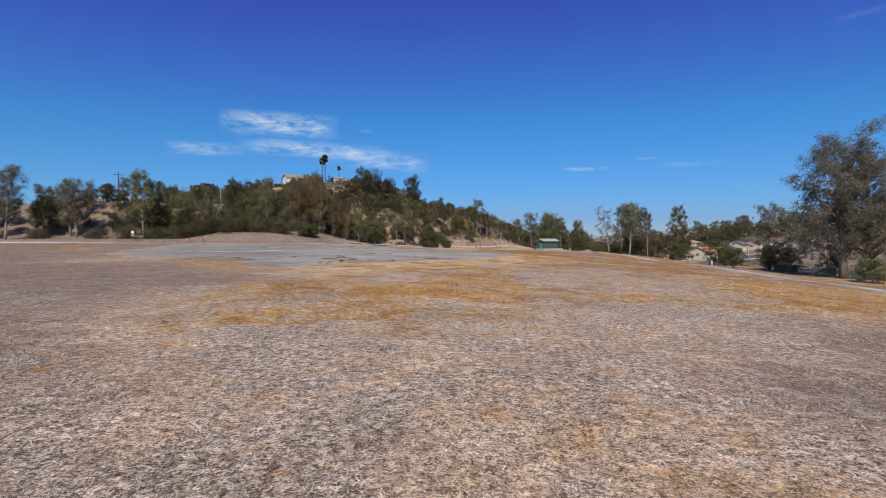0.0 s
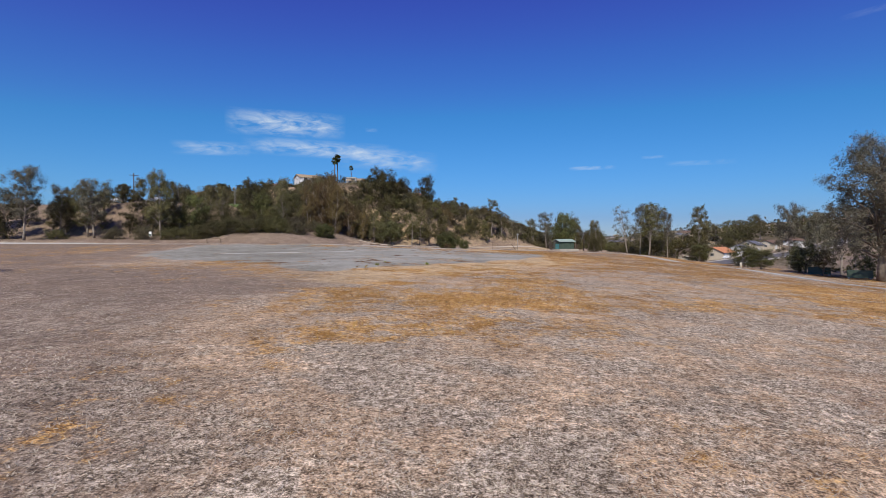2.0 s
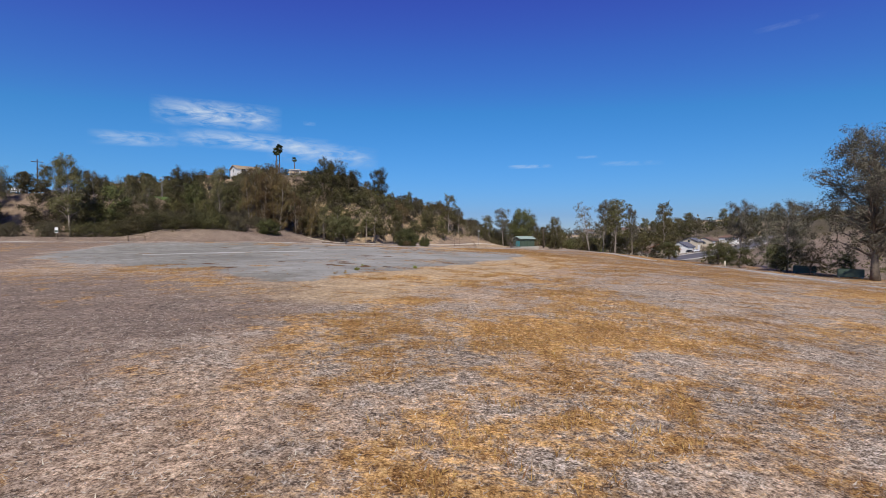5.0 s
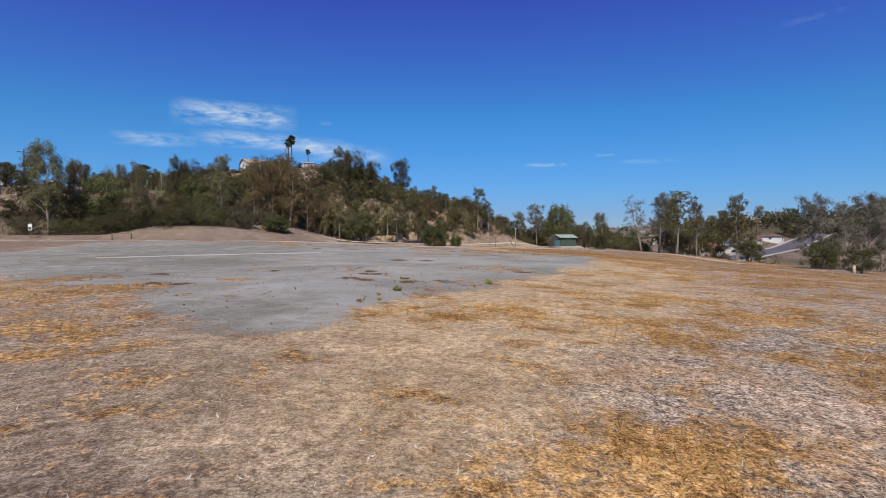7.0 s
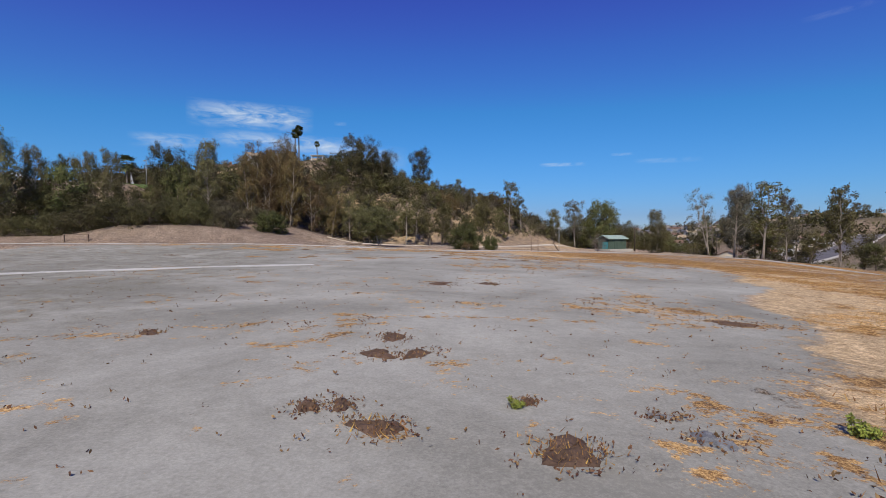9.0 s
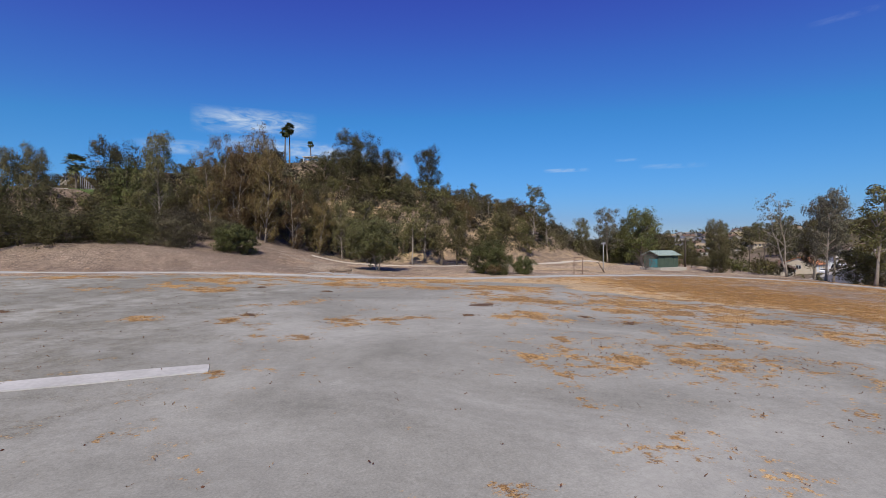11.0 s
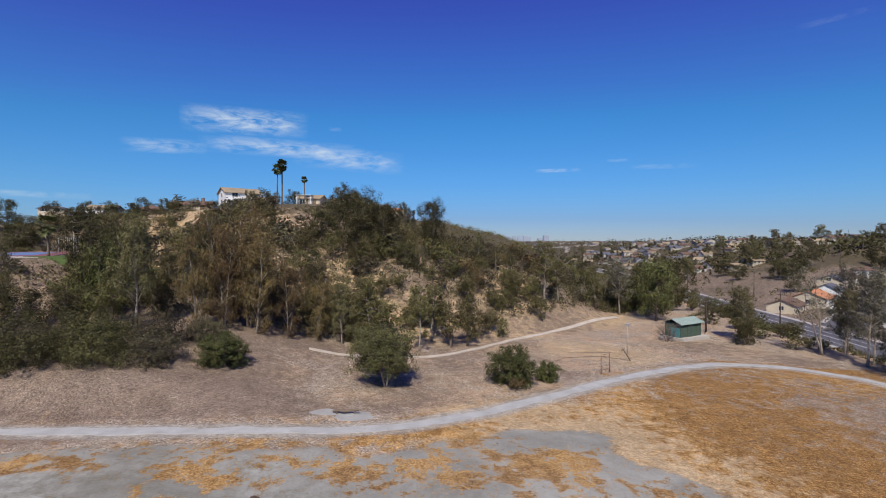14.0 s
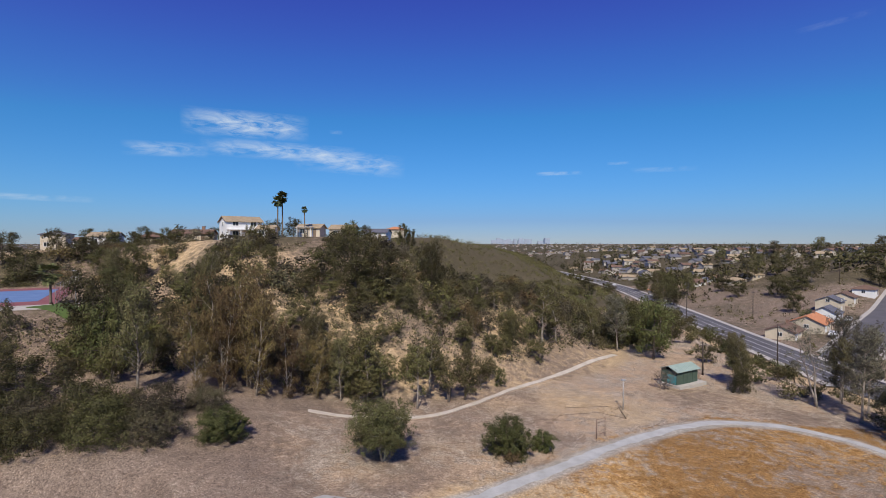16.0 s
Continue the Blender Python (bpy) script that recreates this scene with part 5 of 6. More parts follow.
# far woods among the houses
rng = np.random.default_rng(9)
pts, rad = [], []
for _ in range(6000):
    far = 330 + 3800 * rng.random() ** 1.6
    a = radians(rng.uniform(-46, 52))
    x, y = -17 + far * math.sin(a), 77 + far * math.cos(a)
    dr, dh = along(ROAD, x, y)[0], along(RIDGE, x, y)[0]
    if dr < 14 or dh < 60 or noise.noise((x * 0.006, y * 0.006, 1.5)) < rng.uniform(-0.5, 0.35) or (x < 90 and y < 330):
        continue
    h = rng.uniform(3, 8) * (1 + far / 4000)
    for q in range(4):
        pts.append((x + rng.normal() * h * 0.28, y + rng.normal() * h * 0.28, ground(x, y) + h * (0.3 + 0.2 * q)))
        rad.append(h * 0.42)
tagged(new("far_woods", leaf_mesh("far_woods", rng, pts, rad, 6, 2.3, LEAF_DARK, 0.0)), "far dark green trees among the houses of the plain", "woods", kind="stuff")
pts, rad = [], []
for _ in range(2600):
    x, y = rng.uniform(105, 460), rng.uniform(270, 700)
    if along(ROAD, x, y)[0] < 16 or along(STREET, x, y)[0] < 12 or noise.noise((x * 0.015, y * 0.015, 1.5)) < rng.uniform(-0.3, 0.4) or (x < 175 and y < 315):
        continue
    h = rng.uniform(2.5, 6)
    for q in range(6):
        pts.append((x + rng.normal() * h * 0.2, y + rng.normal() * h * 0.2, ground(x, y) + h * (0.25 + 0.15 * q)))
        rad.append(h * 0.30)
tagged(new("hill_woods", leaf_mesh("hill_woods", rng, pts, rad, 9, 1.1, LEAF_DARK, 0.0)), "dark green trees on the hill across the road", "woods", kind="stuff")
# brush on the long ridge and across the road
pts, rad = [], []
for _ in range(12000):
    x, y = rng.uniform(-130, 140), rng.uniform(205, 760)
    d = along(RIDGE, x, y)[0]
    if (d > 96 or along(ROAD, x, y)[0] < 13 or (y < 245 and x < -36) or noise.noise((x * 0.03, y * 0.03, 8.0)) < rng.uniform(-1.0, 0.2)
            or any(math.hypot(x - hx, y - hy) < 9 for hx, hy in ((-40, 224), (-32, 244), (-28, 292), (-129, 233), (-107, 222), (-40, 216), (-32, 236)))):
        continue
    h = rng.uniform(1.0, 2.6)
    pts.append((x, y, ground(x, y) + h * 0.4))
    rad.append(h * 0.8)
tagged(new("ridge_brush", leaf_mesh("ridge_brush", rng, pts, rad, 22, 0.62, LEAF_OLIVE, 0.0, 0.75)), "dense olive-brown chaparral covering the long ridge", "brush", kind="stuff")
pts, rad = [], []
for _ in range(3600):
    x, y = rng.uniform(55, 380), rng.uniform(100, 460)
    if along(ROAD, x, y)[0] < 11 or along(STREET, x, y)[0] < 8 or noise.noise((x * 0.035, y * 0.035, 5.0)) < rng.uniform(-0.45, 0.5):
        continue
    h = rng.uniform(0.8, 2.6)
    pts.append((x, y, ground(x, y) + h * 0.4))
    rad.append(h * 0.75)
tagged(new("valley_brush", leaf_mesh("valley_brush", rng, pts, rad, 18, 0.75, LEAF_OLIVE, 0.0, 0.8)), "scattered olive-green brush on the slope across the road", "brush", kind="stuff")
for k, x, y, h, w in (("dense", 128, 262, 8, 1), ("green", 116, 240, 5, 1), ("dense", 148, 290, 9, 1.2), ("dense", 162, 300, 10, 1.2), ("euc", 176, 312, 12, 1.3), ("dense", 100, 300, 8, 1.3), ("dense", 104, 318, 9, 1.4), ("dense", 110, 330, 9, 1.4),
                      ("euc", 98, 312, 10, 1.3), ("dense", 200, 300, 10, 1.3), ("euc", 172, 350, 14, 1.2), ("euc", 180, 356, 14, 1.2), ("euc", 190, 352, 13, 1.2), ("euc", 200, 360, 14, 1.2), ("dense", 230, 340, 9, 1.5), ("dense", 118, 372, 9, 1.4),
                      ("dense", 60, 300, 7, 1.2), ("green", 45, 230, 6, 1.3), ("green", 50, 205, 6, 1.2), ("olive", 57, 190, 5, 1.3), ("olive", 60, 215, 5, 1.3), ("green", 66, 240, 4.5, 1.4), ("dense", 72, 260, 6, 1.2), ("olive", 84, 330, 6, 1.3), ("green", 92, 360, 6, 1.3)):
    plant(k, x, y, h, w)
# towers of the far city centre
skyline = tagged(new("city_skyline"), "hazy grey towers of a far city centre", "skyline", kind="stuff")
# distance haze is put into the towers' base colour: pale and bluish
HAZE_WALL = material("hazed_tower_concrete", ((0.30, 0.35, 0.42), (0.38, 0.42, 0.50)), scale=0.01, bump=0)
bm = bmesh.new()
for k in range(26):
    x = -17 + 4300 * math.sin(radians(r.uniform(7, 15)))
    w, h = r.uniform(10, 24), r.uniform(20, 52)
    y = 4250 + r.uniform(-60, 60)
    box(bm, x - w, y - 8, ground(x, y) - 5, x + w, y + 8, ground(x, y) + h)
part("tower", bm, HAZE_WALL, skyline)


# ---- tennis court terrace ----
def slab(name, w, d, z0, z1, m, mat, label, category):
    ob = part(name, boxes((-w / 2, -d / 2, z0, w / 2, d / 2, z1)), mat, None)
    ob.matrix_basis = m
    return tagged(ob, label, category, kind="structure")


COURT = pose(-90, 166, 12.2, 0, 0, 28.6)
slab("court_apron", 17, 36, -0.3, 0.06, COURT, COURT_RED, "maroon painted surround of a tennis court", "court")
slab("tennis_court", 11, 24, 0.0, 0.075, COURT, COURT_BLUE, "blue painted tennis court", "court")
slab("court_paving", 20, 6, -0.3, 0.05, COURT @ pose(2, -21, 0), KERB, "pale concrete paving beside the tennis court", "paving")
tagged(new("lawn", ribbon("lawn", [(-74, 153), (-67, 150), (-62.5, 147.8)], -2.2, 3.2, 0.10, LAWN, 1.0, 0.3)), "bright green watered lawn on the terrace", "lawn", kind="structure")
tagged(new("hillside_drain", ribbon("hillside_drain", [(-57, 164.5), (-55.6, 161.7), (-55.1, 157.6), (-53.7, 153.6), (-52.6, 150)], -0.45, 0.45, 0.18, TRAIL, 0.6, 0.05, 4, 0.4)), "pale concrete drain running down the hillside", "drain", kind="structure")
fence = thing("court_fence", COURT, "tall chain-link fence round the tennis court", "fence")
for i in range(13):
    for sx in (-8.5, 8.5):
        part("post", tubes("fence_post", [([(sx, -18 + 3 * i, 0), (sx, -18 + 3 * i, 3.0)], [0.035, 0.035], 5)], GALV), None, fence)
for sx in (-8.5, 8.5):
    for z in (0.1, 1.5, 3.0):
        part("rail", tubes("fence_rail", [([(sx, -18, z), (sx, 18, z)], [0.025, 0.025], 4)], GALV), None, fence)
post = thing("lamp_post", spot(-70.8, 154.2), "tall grey lamp post beside the tennis court", "lamp post")
part("pole", tubes("pole", [([(0, 0, -0.2), (0, 0, 5.2)], [0.09, 0.06], 8)], GALV), None, post)
part("lamp_head", boxes((-0.5, -0.14, 5.15, 0.1, 0.14, 5.32), bevel=0.03), GALV, post)


# ---- shed and exercise things near the path ----
shed = thing("storage_shed", spot(24.3, 152.2, 27, -0.4), "green painted storage shed with a pale green metal roof", "shed")
part("wall", boxes((-2.6, -1.4, -0.1, 2.6, 1.4, 2.2), bevel=0.02), GREEN_PAINT, shed)
for k in range(-1, 2):
    part("batten", boxes((k * 1.3 - 0.05, -1.44, 0.0, k * 1.3 + 0.05, -1.39, 2.18)), GREEN_PAINT, shed)
part("door", boxes((-0.95, -1.46, 0.05, -0.02, -1.39, 2.0), (0.02, -1.46, 0.05, 0.95, -1.39, 2.0), bevel=0.01), GREEN_PAINT, shed, "dark green double door")
roof = part("roof", gable(5.2, 2.8, 2.2, 2.8, 0.35, 0.08), GREEN_ROOF, shed)
for k in range(13):
    part("seam", boxes((-2.92 + k * 0.48, -1.9, -0.03, -2.88 + k * 0.48, 0.0, 0.03)), GREEN_ROOF, roof).matrix_basis = pose(0, 0, 2.88, 23.2, 0, 0)
part("slab", boxes((-3.1, -2.3, -0.5, 3.6, 1.8, 0.06)), KERB, shed, "pale concrete slab")
part("side_panel", boxes((-2.66, -1.3, 0.1, -2.6, 0.3, 1.5), bevel=0.01), TEAL, shed, "turquoise painted panel")
gate = thing("metal_gate", spot(28.5, 154.4, 27), "dark metal gate panel beside the shed", "gate")
for k in range(7):
    part("bar", tubes("bar", [([(-1 + k * 0.33, 0, -0.1), (-1 + k * 0.33, 0, 1.9)], [0.025, 0.025], 4)], STEEL), None, gate)
for z in (0.2, 1.8):
    part("rail", tubes("rail", [([(-1.05, 0, z), (1.05, 0, z)], [0.03, 0.03], 4)], STEEL), None, gate)
TWIGGY = tree_meshes("bare_bush", 91, 3.0, 1.7, 0.05, 30, 12, 0.35, 2, 0.14, LEAF_DUSTY, TWIG, 5, 0.0, girth=0.016, lean=0.15)
tree_thing("bare_bush", TWIGGY, "leafless grey twiggy bush beside the shed", "shrub", spot(20.0, 149.0, 0, 0.05))


def pole_thing(x, y, h, label, wires=True):
    ob = thing("utility_pole", spot(x, y, 30), label, "utility pole")
    part("pole", tubes("pole", [([(0, 0, -0.3), (0, 0, h)], [0.16, 0.10], 8)], WOOD_DARK), None, ob)
    arm = part("crossarm", boxes((-1.2, -0.06, h - 0.75, 1.2, 0.06, h - 0.6), bevel=0.01), WOOD_DARK, ob)
    for k in (-1.05, -0.4, 0.4, 1.05):
        part("insulator", tubes("insulator", [([(k, 0, h - 0.6), (k, 0, h - 0.42)], [0.04, 0.03], 6)], GALV), None, arm)
    return ob


pole_thing(31.5, 158, 5.8, "dark wooden utility pole behind the shed")
pole_thing(64.5, 184.5, 9.5, "dark wooden utility pole beside the road")
pole_thing(80, 252, 9.5, "dark wooden utility pole beside the road")
pole_thing(112, 262, 10, "dark wooden utility pole on the bare slope")
pole_thing(180, 300, 10, "dark wooden utility pole up the street")
pole_thing(-98, 150, 9, "dark wooden utility pole behind the trees")

bars = thing("pull_up_bars", spot(3.1, 129.4, 32), "rusty steel pull-up bars beside the gravel path", "exercise bars")
for px in (-0.75, 0.75):
    part("post", tubes("post", [([(px, 0, -0.2), (px, 0, 2.15)], [0.05, 0.05], 7)], STEEL), None, bars)
for z in (0.45, 1.75, 2.1):
    part("bar", tubes("bar", [([(-0.75, 0, z), (0.75, 0, z)], [0.03, 0.03], 6)], STEEL), None, bars)
lone = thing("wooden_post", spot(9.6, 138.9), "tall pale post standing on the dry grass", "post")
part("pole", tubes("pole", [([(0, 0, -0.2), (0, 0, 3.9)], [0.07, 0.05], 7)], GALV), None, lone)
part("cap", boxes((-0.28, -0.1, 3.85, 0.28, 0.1, 4.1), bevel=0.02), GALV, lone)
slant = thing("leaning_beam", spot(8.2, 135.6), "dark wooden beam leaning out of the ground", "beam")
part("beam", tubes("beam", [([(-0.5, 0, 1.4), (0.5, 0, -0.15)], [0.07, 0.08], 6)], WOOD), None, slant)
part("top", tubes("beam_top", [([(-0.75, 0, 1.3), (-0.25, 0, 1.5)], [0.06, 0.06], 6)], WOOD), None, slant)
for k, (x0, y0, x1, y1) in enumerate(((0.5, 136.5, 6, 137.8), (6, 137.8, 8.5, 135.5), (-1, 134.5, 0.5, 136.5), (2, 139.5, 8, 140.2))):
    edge = thing("timber_edging", pose(0, 0, 0), "low dark timber edging round an exercise area", "edging", "timber edgings")
    part("timber", tubes("timber", [([(x0 + (x1 - x0) * q / 6, y0 + (y1 - y0) * q / 6, ground(x0 + (x1 - x0) * q / 6, y0 + (y1 - y0) * q / 6) + 0.01) for q in range(7)], [0.05] * 7, 6)], WOOD), None, edge)
rail = thing("balance_rail", spot(-57.6, 114.2, 0), "low wooden balance rail beside the path", "exercise bar")
for px in (-1.45, 1.45):
    part("post", boxes((px - 0.08, -0.08, -0.2, px + 0.08, 0.08, 0.95), bevel=0.01), WOOD, rail)
part("bar", boxes((-1.5, -0.06, 0.86, 1.5, 0.06, 0.98), bevel=0.01), WOOD, rail)
sign = thing("park_sign", spot(-72, 115.6, -20), "small white and green park sign on a post", "sign")
part("post", boxes((-0.05, -0.05, -0.2, 0.05, 0.05, 2.2)), WOOD, sign)
board = part("board", boxes((-0.4, -0.09, 1.3, 0.4, -0.05, 2.3), bevel=0.01), WHITE_WALL, sign)
part("panel", boxes((-0.32, -0.1, 1.4, 0.32, -0.088, 1.8)), GREEN_PAINT, board)
bollard = thing("bollard", spot(36.4, 86), "short yellowish marker post beside the path", "bollard")
part("post", tubes("post", [([(0, 0, -0.1), (0, 0, 0.9)], [0.14, 0.12], 8)], CREAM_WALL), None, bollard)
for k, (x, y, t) in enumerate(((46.0, 64, 20), (45.6, 69, 20), (45.2, 75, 18), (44.8, 81.5, 15), (45.5, 60, 25))):
    bench = thing("green_barrier", spot(x, y, t - 60), "low weathered green barrier panel beside the path", "barrier", "green barriers")
    part("panel", boxes((-1.3, -0.07, 0.15, 1.3, 0.07, 1.15), bevel=0.02), GREEN_PAINT, bench)
    for px in (-1.1, 1.1):
        part("leg", boxes((px - 0.06, -0.1, -0.8, px + 0.06, 0.1, 0.2)), GALV, bench)
log = thing("wooden_bench", spot(-23.4, 114.4, 6), "low dark wavy wooden bench on a concrete pad", "bench")
part("seat", tubes("seat", [([(-1.0 + 0.25 * k, 0.10 * math.sin(k * 1.5), 0.30 + 0.05 * math.sin(k * 1.1)) for k in range(9)], [0.11] * 9, 7)], WOOD), None, log)
for px in (-0.7, 0.7):
    part("leg", boxes((px - 0.07, -0.09, 0.0, px + 0.07, 0.09, 0.28)), WOOD, log)


def car(x, y, z, turn, paint, label):
    ob = thing("car", pose(x, y, z, 0, 0, turn), label, "car")
    bm = bmesh.new()
    prof = [(-2.1, 0.35), (-2.15, 0.75), (-1.2, 0.9), (-0.6, 1.4), (0.9, 1.42), (1.6, 0.95), (2.1, 0.85), (2.15, 0.4)]
    left = [bm.verts.new((px, -0.85, pz)) for px, pz in prof]
    right = [bm.verts.new((px, 0.85, pz)) for px, pz in prof]
    bm.faces.new(left)
    bm.faces.new(right[::-1])
    for i in range(len(prof)):
        bm.faces.new((left[i], right[i], right[(i + 1) % 8], left[(i + 1) % 8]))
    bmesh.ops.recalc_face_normals(bm, faces=bm.faces)
    part("body", bm, paint, ob)
    part("windscreen", boxes((-0.95, -0.7, 0.95, 1.25, 0.7, 1.36)), GLASS, ob)
    for px in (-1.35, 1.35):
        for py in (-0.85, 0.85):
            part("wheel", tubes("wheel", [([(px, py - 0.1, 0.32), (px, py + 0.1, 0.32)], [0.32, 0.32], 12)], DARK), None, ob)


CAR_DARK = material("black_car_paint", ((0.02, 0.02, 0.022), (0.03, 0.03, 0.033)), rough=0.25, bump=0)
CAR_WHITE = material("white_car_paint", ((0.70, 0.70, 0.70), (0.76, 0.76, 0.76)), rough=0.25, bump=0)
car(86.5, 269, -7.05, 75, CAR_DARK, "black car on the valley road")
car(116.5, 412, -7.9, 78, CAR_WHITE, "white car far along the valley road")
for k, (x, y, p) in enumerate(((104, 215, CAR_WHITE), (121, 231, CAR_DARK), (128, 236.5, CAR_WHITE))):
    car(x, y, ground(x, y) + 0.3, 40, p, "white car parked beside the side street" if p is CAR_WHITE else "black car parked beside the side street")
for k, x in enumerate((-103, -98, -93, -88)):
    car(x, 143.5, ground(x, 143.5) + 0.02, 5, (CAR_DARK, CAR_WHITE)[k % 2], "parked car on the terrace behind the trees")


# ---- the worn ground close by ----
def mound(x, y, w, d, turn, h, mat, label, name, category, seed, straw=0):
    """A low uneven patch on the dirt, with dead stalks on it if asked."""
    rng = np.random.default_rng(seed)
    ob = thing(name, spot(x, y, turn), label, category, name + "s")
    ring, rows, verts, faces = 18, 4, [(0, 0, h)], []
    ph = rng.uniform(0, 6.3, 4)
    for j in range(1, rows + 1):
        f = j / rows
        for i in range(ring):
            a = 2 * math.pi * i / ring
            k = f * (1 + 0.28 * math.sin(2 * a + ph[0]) + 0.18 * math.sin(3 * a + ph[1]) + 0.13 * math.sin(5 * a + ph[2]) + rng.normal() * 0.06)
            verts.append((w / 2 * k * math.cos(a), d / 2 * k * math.sin(a), h * (1 - f * f) * (1 + rng.normal() * 0.35) - (0.03 if j == rows else 0) + 0.004))
    for i in range(ring):
        faces.append((0, 1 + i, 1 + (i + 1) % ring))
        for j in range(rows - 1):
            a, b = 1 + j * ring, 1 + (j + 1) * ring
            faces.append((a + i, b + i, b + (i + 1) % ring, a + (i + 1) % ring))
    c, s = math.cos(radians(turn)), math.sin(radians(turn))
    lie = lambda px, py: ground(x + px * c - py * s, y + px * s + py * c) - ground(x, y)
    verts = [(px, py, pz + lie(px, py)) for px, py, pz in verts]
    part("soil", mesh_of("soil", verts, faces, mat), None, ob)
    if mat is PAD:
        return ob
    bits = [(w * 0.42 * rng.normal(), d * 0.42 * rng.normal(), 0.02) for _ in range(int(40 + 60 * w))]
    part("debris", leaf_mesh("debris", rng, bits, [0.03] * len(bits), 3, 0.05, DEBRIS, 0.0, 0.4), None, ob, "rusty brown dead bits")["kind"] = "stuff"
    if straw:
        part("stalk", blades("stalk", [(0, 0, 0.0)] * straw, rng, w * 0.24, 0.05, 0.15, 0.008, STRAW), None, ob)["kind"] = "stuff"
    return ob


def blades(name, roots, rng, spread, lo, hi, wide, mat, lay=0.9, up=0.7):
    """Many single dry blades: thin triangles that lean every way."""
    roots = np.array(roots, dtype=float)
    n = len(roots)
    roots[:, :2] += rng.normal(size=(n, 2)) * spread
    d = rng.normal(size=(n, 3)) * lay
    d[:, 2] = np.abs(d[:, 2]) * up + up
    d /= np.linalg.norm(d, axis=1)[:, None]
    ln = rng.uniform(lo, hi, n)[:, None]
    side = np.cross(d, rng.normal(size=(n, 3)))
    side /= np.linalg.norm(side, axis=1)[:, None]
    side *= wide * rng.uniform(0.6, 1.5, n)[:, None]
    verts = np.stack([roots - side, roots + side, roots + d * ln], axis=1).reshape(-1, 3)
    me = bpy.data.meshes.new(name)
    me.vertices.add(3 * n)
    me.vertices.foreach_set("co", verts.astype(np.float32).ravel())
    me.loops.add(3 * n)
    me.loops.foreach_set("vertex_index", np.arange(3 * n, dtype=np.int32))
    me.polygons.add(n)
    me.polygons.foreach_set("loop_start", np.arange(0, 3 * n, 3, dtype=np.int32))
    me.materials.append(mat)
    me.update(calc_edges=True)
    return me


for k, (x, y, w, d, s) in enumerate(((-15.2, 59.8, 0.8, 0.6, 0), (-14.5, 59.9, 0.7, 0.5, 0), (-13.7, 71.9, 1.2, 1.0, 0), (-11.6, 72.5, 1.0, 0.8, 0), (-6.0, 64.1, 1.1, 0.9, 0), (-12.9, 55.8, 0.8, 0.65, 160),
                                      (-15.8, 57.0, 0.4, 0.3, 0), (-15.4, 57.1, 0.4, 0.3, 0), (-14.9, 56.4, 0.7, 0.45, 90), (-25.7, 60.5, 0.9, 0.8, 0), (-23.2, 54.7, 0.7, 0.5, 0), (-22.1, 54.5, 0.7, 0.6, 0),
                                      (-15.0, 61.2, 0.8, 0.5, 0), (-13.0, 57.3, 0.22, 0.2, 0), (-12.5, 95.4, 1.6, 1.1, 0), (-26.4, 101.8, 0.9, 0.6, 0), (-23.4, 90.9, 0.9, 0.6, 60), (-21.8, 100.4, 0.5, 0.4, 0),
                                      (-13.5, 91.6, 0.6, 0.4, 0), (-6.5, 90.3, 0.6, 0.4, 0), (-20.3, 61.8, 0.5, 0.4, 0), (-7.9, 92.1, 0.5, 0.3, 20), (-34.8, 91.7, 0.9, 0.5, 0))):
    mound(x, y, w, d, k * 40, 0.045, DARK, "dark brown patch of bare soil with dead weeds" if s else "dark brown patch of bare soil on the grey dirt", "soil_patch", "soil patch", 200 + k, s)
mound(-23.4, 114.4, 5.4, 2.6, 4, 0.05, PAD, "worn pale oval pad under a low bench", "worn_pad", "paving", 310)
GREY_ROCK = material("grey_rubble", ((0.11, 0.11, 0.115), (0.24, 0.24, 0.24)), scale=9, bump=0.6)
mound(-11.2, 56.2, 0.5, 0.45, 0, 0.05, GREY_ROCK, "small heap of dark grey rubble on the dirt", "rubble_heap", "rubble", 300)
mound(-11.4, 56.9, 0.35, 0.25, 0, 0.03, GREY_ROCK, "small scatter of dark grey rubble on the dirt", "rubble_heap", "rubble", 301)
WEED = tree_meshes("weed", 95, 0.45, 0.26, 0.02, 20, 8, 0.06, 12, 0.075, LEAF_WEED, TWIG, 5, 0.0, girth=0.01, lean=0.25)
DEAD = tree_meshes("dead_weed", 96, 0.4, 0.28, 0.02, 18, 7, 0.06, 9, 0.075, LEAF_DEAD, TWIG, 5, 0.0, girth=0.01, lean=0.3)
weed0 = {}
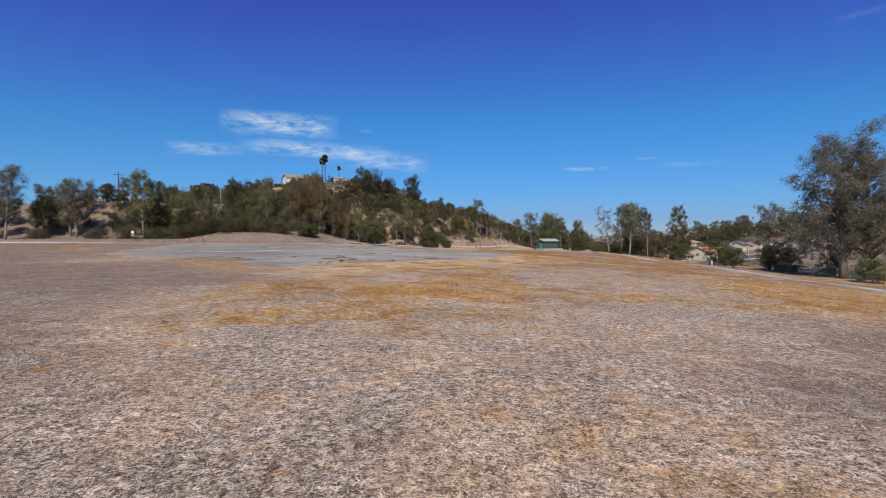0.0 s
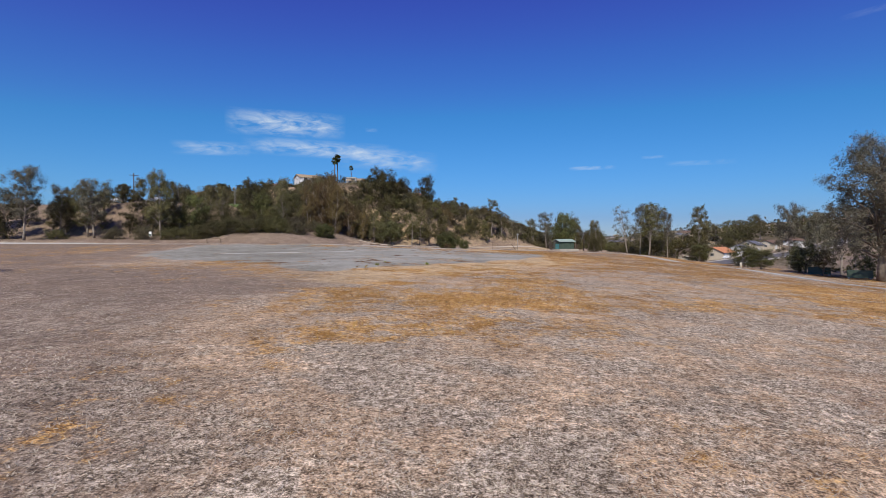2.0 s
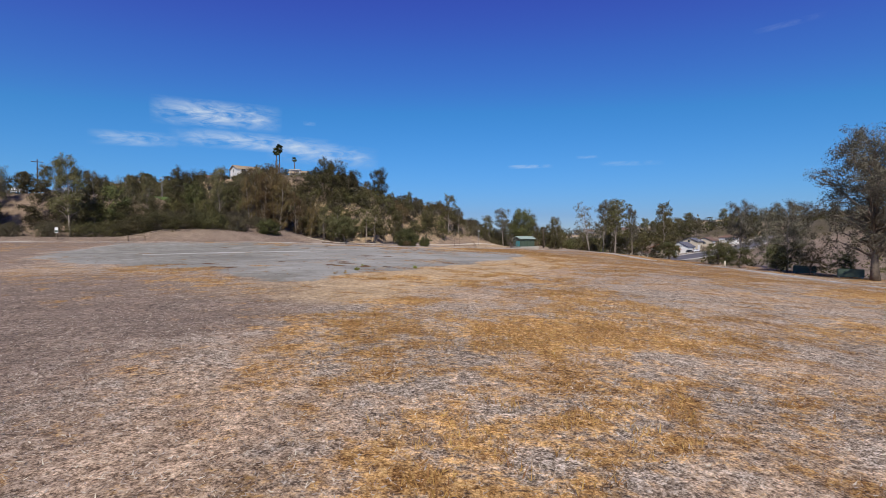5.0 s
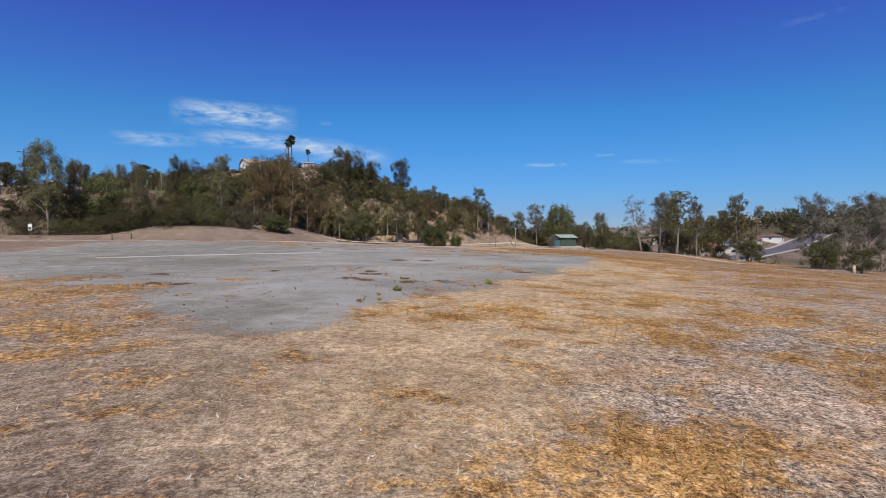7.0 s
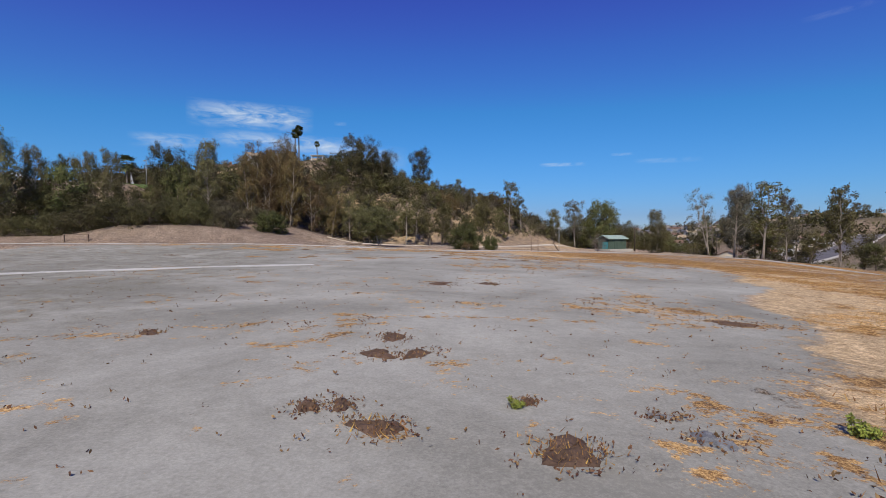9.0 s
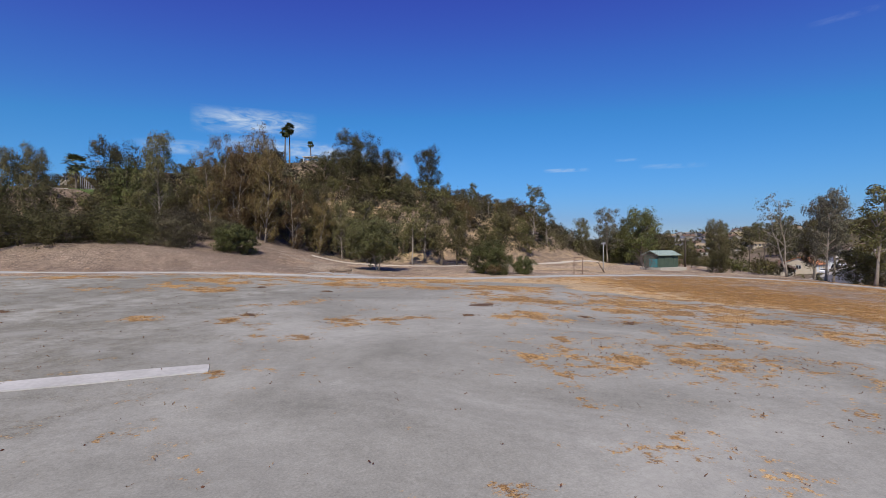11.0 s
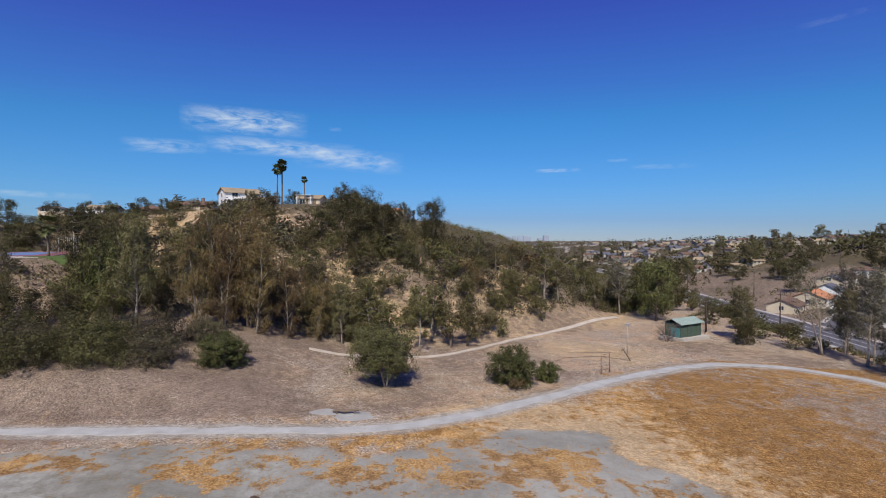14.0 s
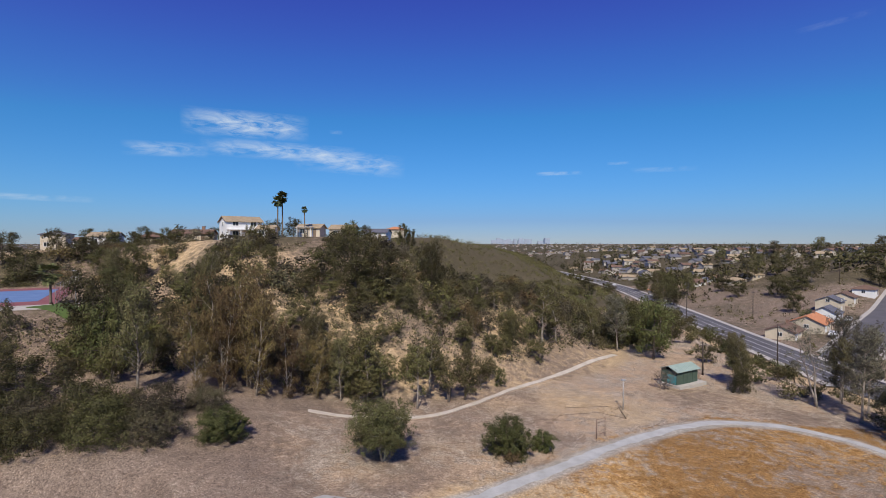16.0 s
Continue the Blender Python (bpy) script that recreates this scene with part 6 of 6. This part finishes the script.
for k, (i, x, y, s) in enumerate(((0, -13.3, 52.6, 0.46), (0, -9.2, 56.5, 0.50), (0, -13.2, 57.1, 0.30), (1, -14.35, 49.6, 0.34), (1, -13.8, 50.1, 0.26), (1, -13.9, 51.2, 0.22))):
    m = spot(x, y, k * 50)
    if i not in weed0:
        ob = weed0[i] = thing("weed", m, ("fresh green bushy weed", "dead golden brown weed")[i] + " growing from the grey dirt", "weed", "weeds")
        part("trunk", (WEED, DEAD)[i][0], None, ob)
        part("foliage", (WEED, DEAD)[i][1], None, ob)
    else:
        ob = copy_thing(weed0[i], m)
    ob.scale = (s, s, s)

# grass, clods and straw: nobody could count them
rng = np.random.default_rng(41)
pale, golden_roots, clods = [], [], []
cells = {}


def field_at(x, y):
    """Height, gold and bareness of the field, kept by cells of a quarter metre."""
    key = (round(x * 4), round(y * 4))
    if key not in cells:
        cx, cy = key[0] / 4, key[1] / 4
        cells[key] = (ground(cx, cy), golden(cx, cy), bare(cx, cy))
    return cells[key]


for _ in range(900000):
    y = 11 + 102 * rng.random() ** 2.3
    x = -5 - 0.15 * min(y, 60) + rng.normal() * (4 + 0.32 * y)
    if not (-60 < x < 38):
        continue
    z, g, b = field_at(x, y)
    patch = g + 0.45 * noise.noise((x * 1.3, y * 1.3, 6.0)) + 0.15 * noise.noise((x * 4.1, y * 4.1, 8.0))
    if patch > 0.58 and rng.random() < 0.55 * (1 - 0.5 * b):
        golden_roots.append((x, y, z - 0.01))
    elif b < 0.35 and y < 50 - 0.4 * max(0, x + 20) * (y > 34) and rng.random() < 0.6 * (1 - 0.6 * smooth(-2, 9, -x - 0.24 * y) * smooth(26, 40, y)):
        pale.append((x, y, z - 0.01))
    elif b > 0.6 and rng.random() < (0.12 if patch > 0.28 else 0.010):
        clods.append((x, y, z + 0.005))
tagged(new("dry_grass", blades("dry_grass", golden_roots, rng, 0.03, 0.06, 0.20, 0.009, STRAW, 0.9)), "golden dead grass standing in ragged patches", "grass", kind="stuff")
tagged(new("grass_stubble", blades("grass_stubble", pale, rng, 0.03, 0.03, 0.10, 0.010, STUBBLE, 1.0, 0.22)), "grey bleached stubble and straw lying on the soil", "grass", kind="stuff")
tagged(new("clods", leaf_mesh("clods", rng, clods, [0.09] * len(clods), 4, 0.06, DEBRIS, 0.0, 0.3)), "small dark clods and dead leaves scattered on the dirt", "debris", kind="stuff")
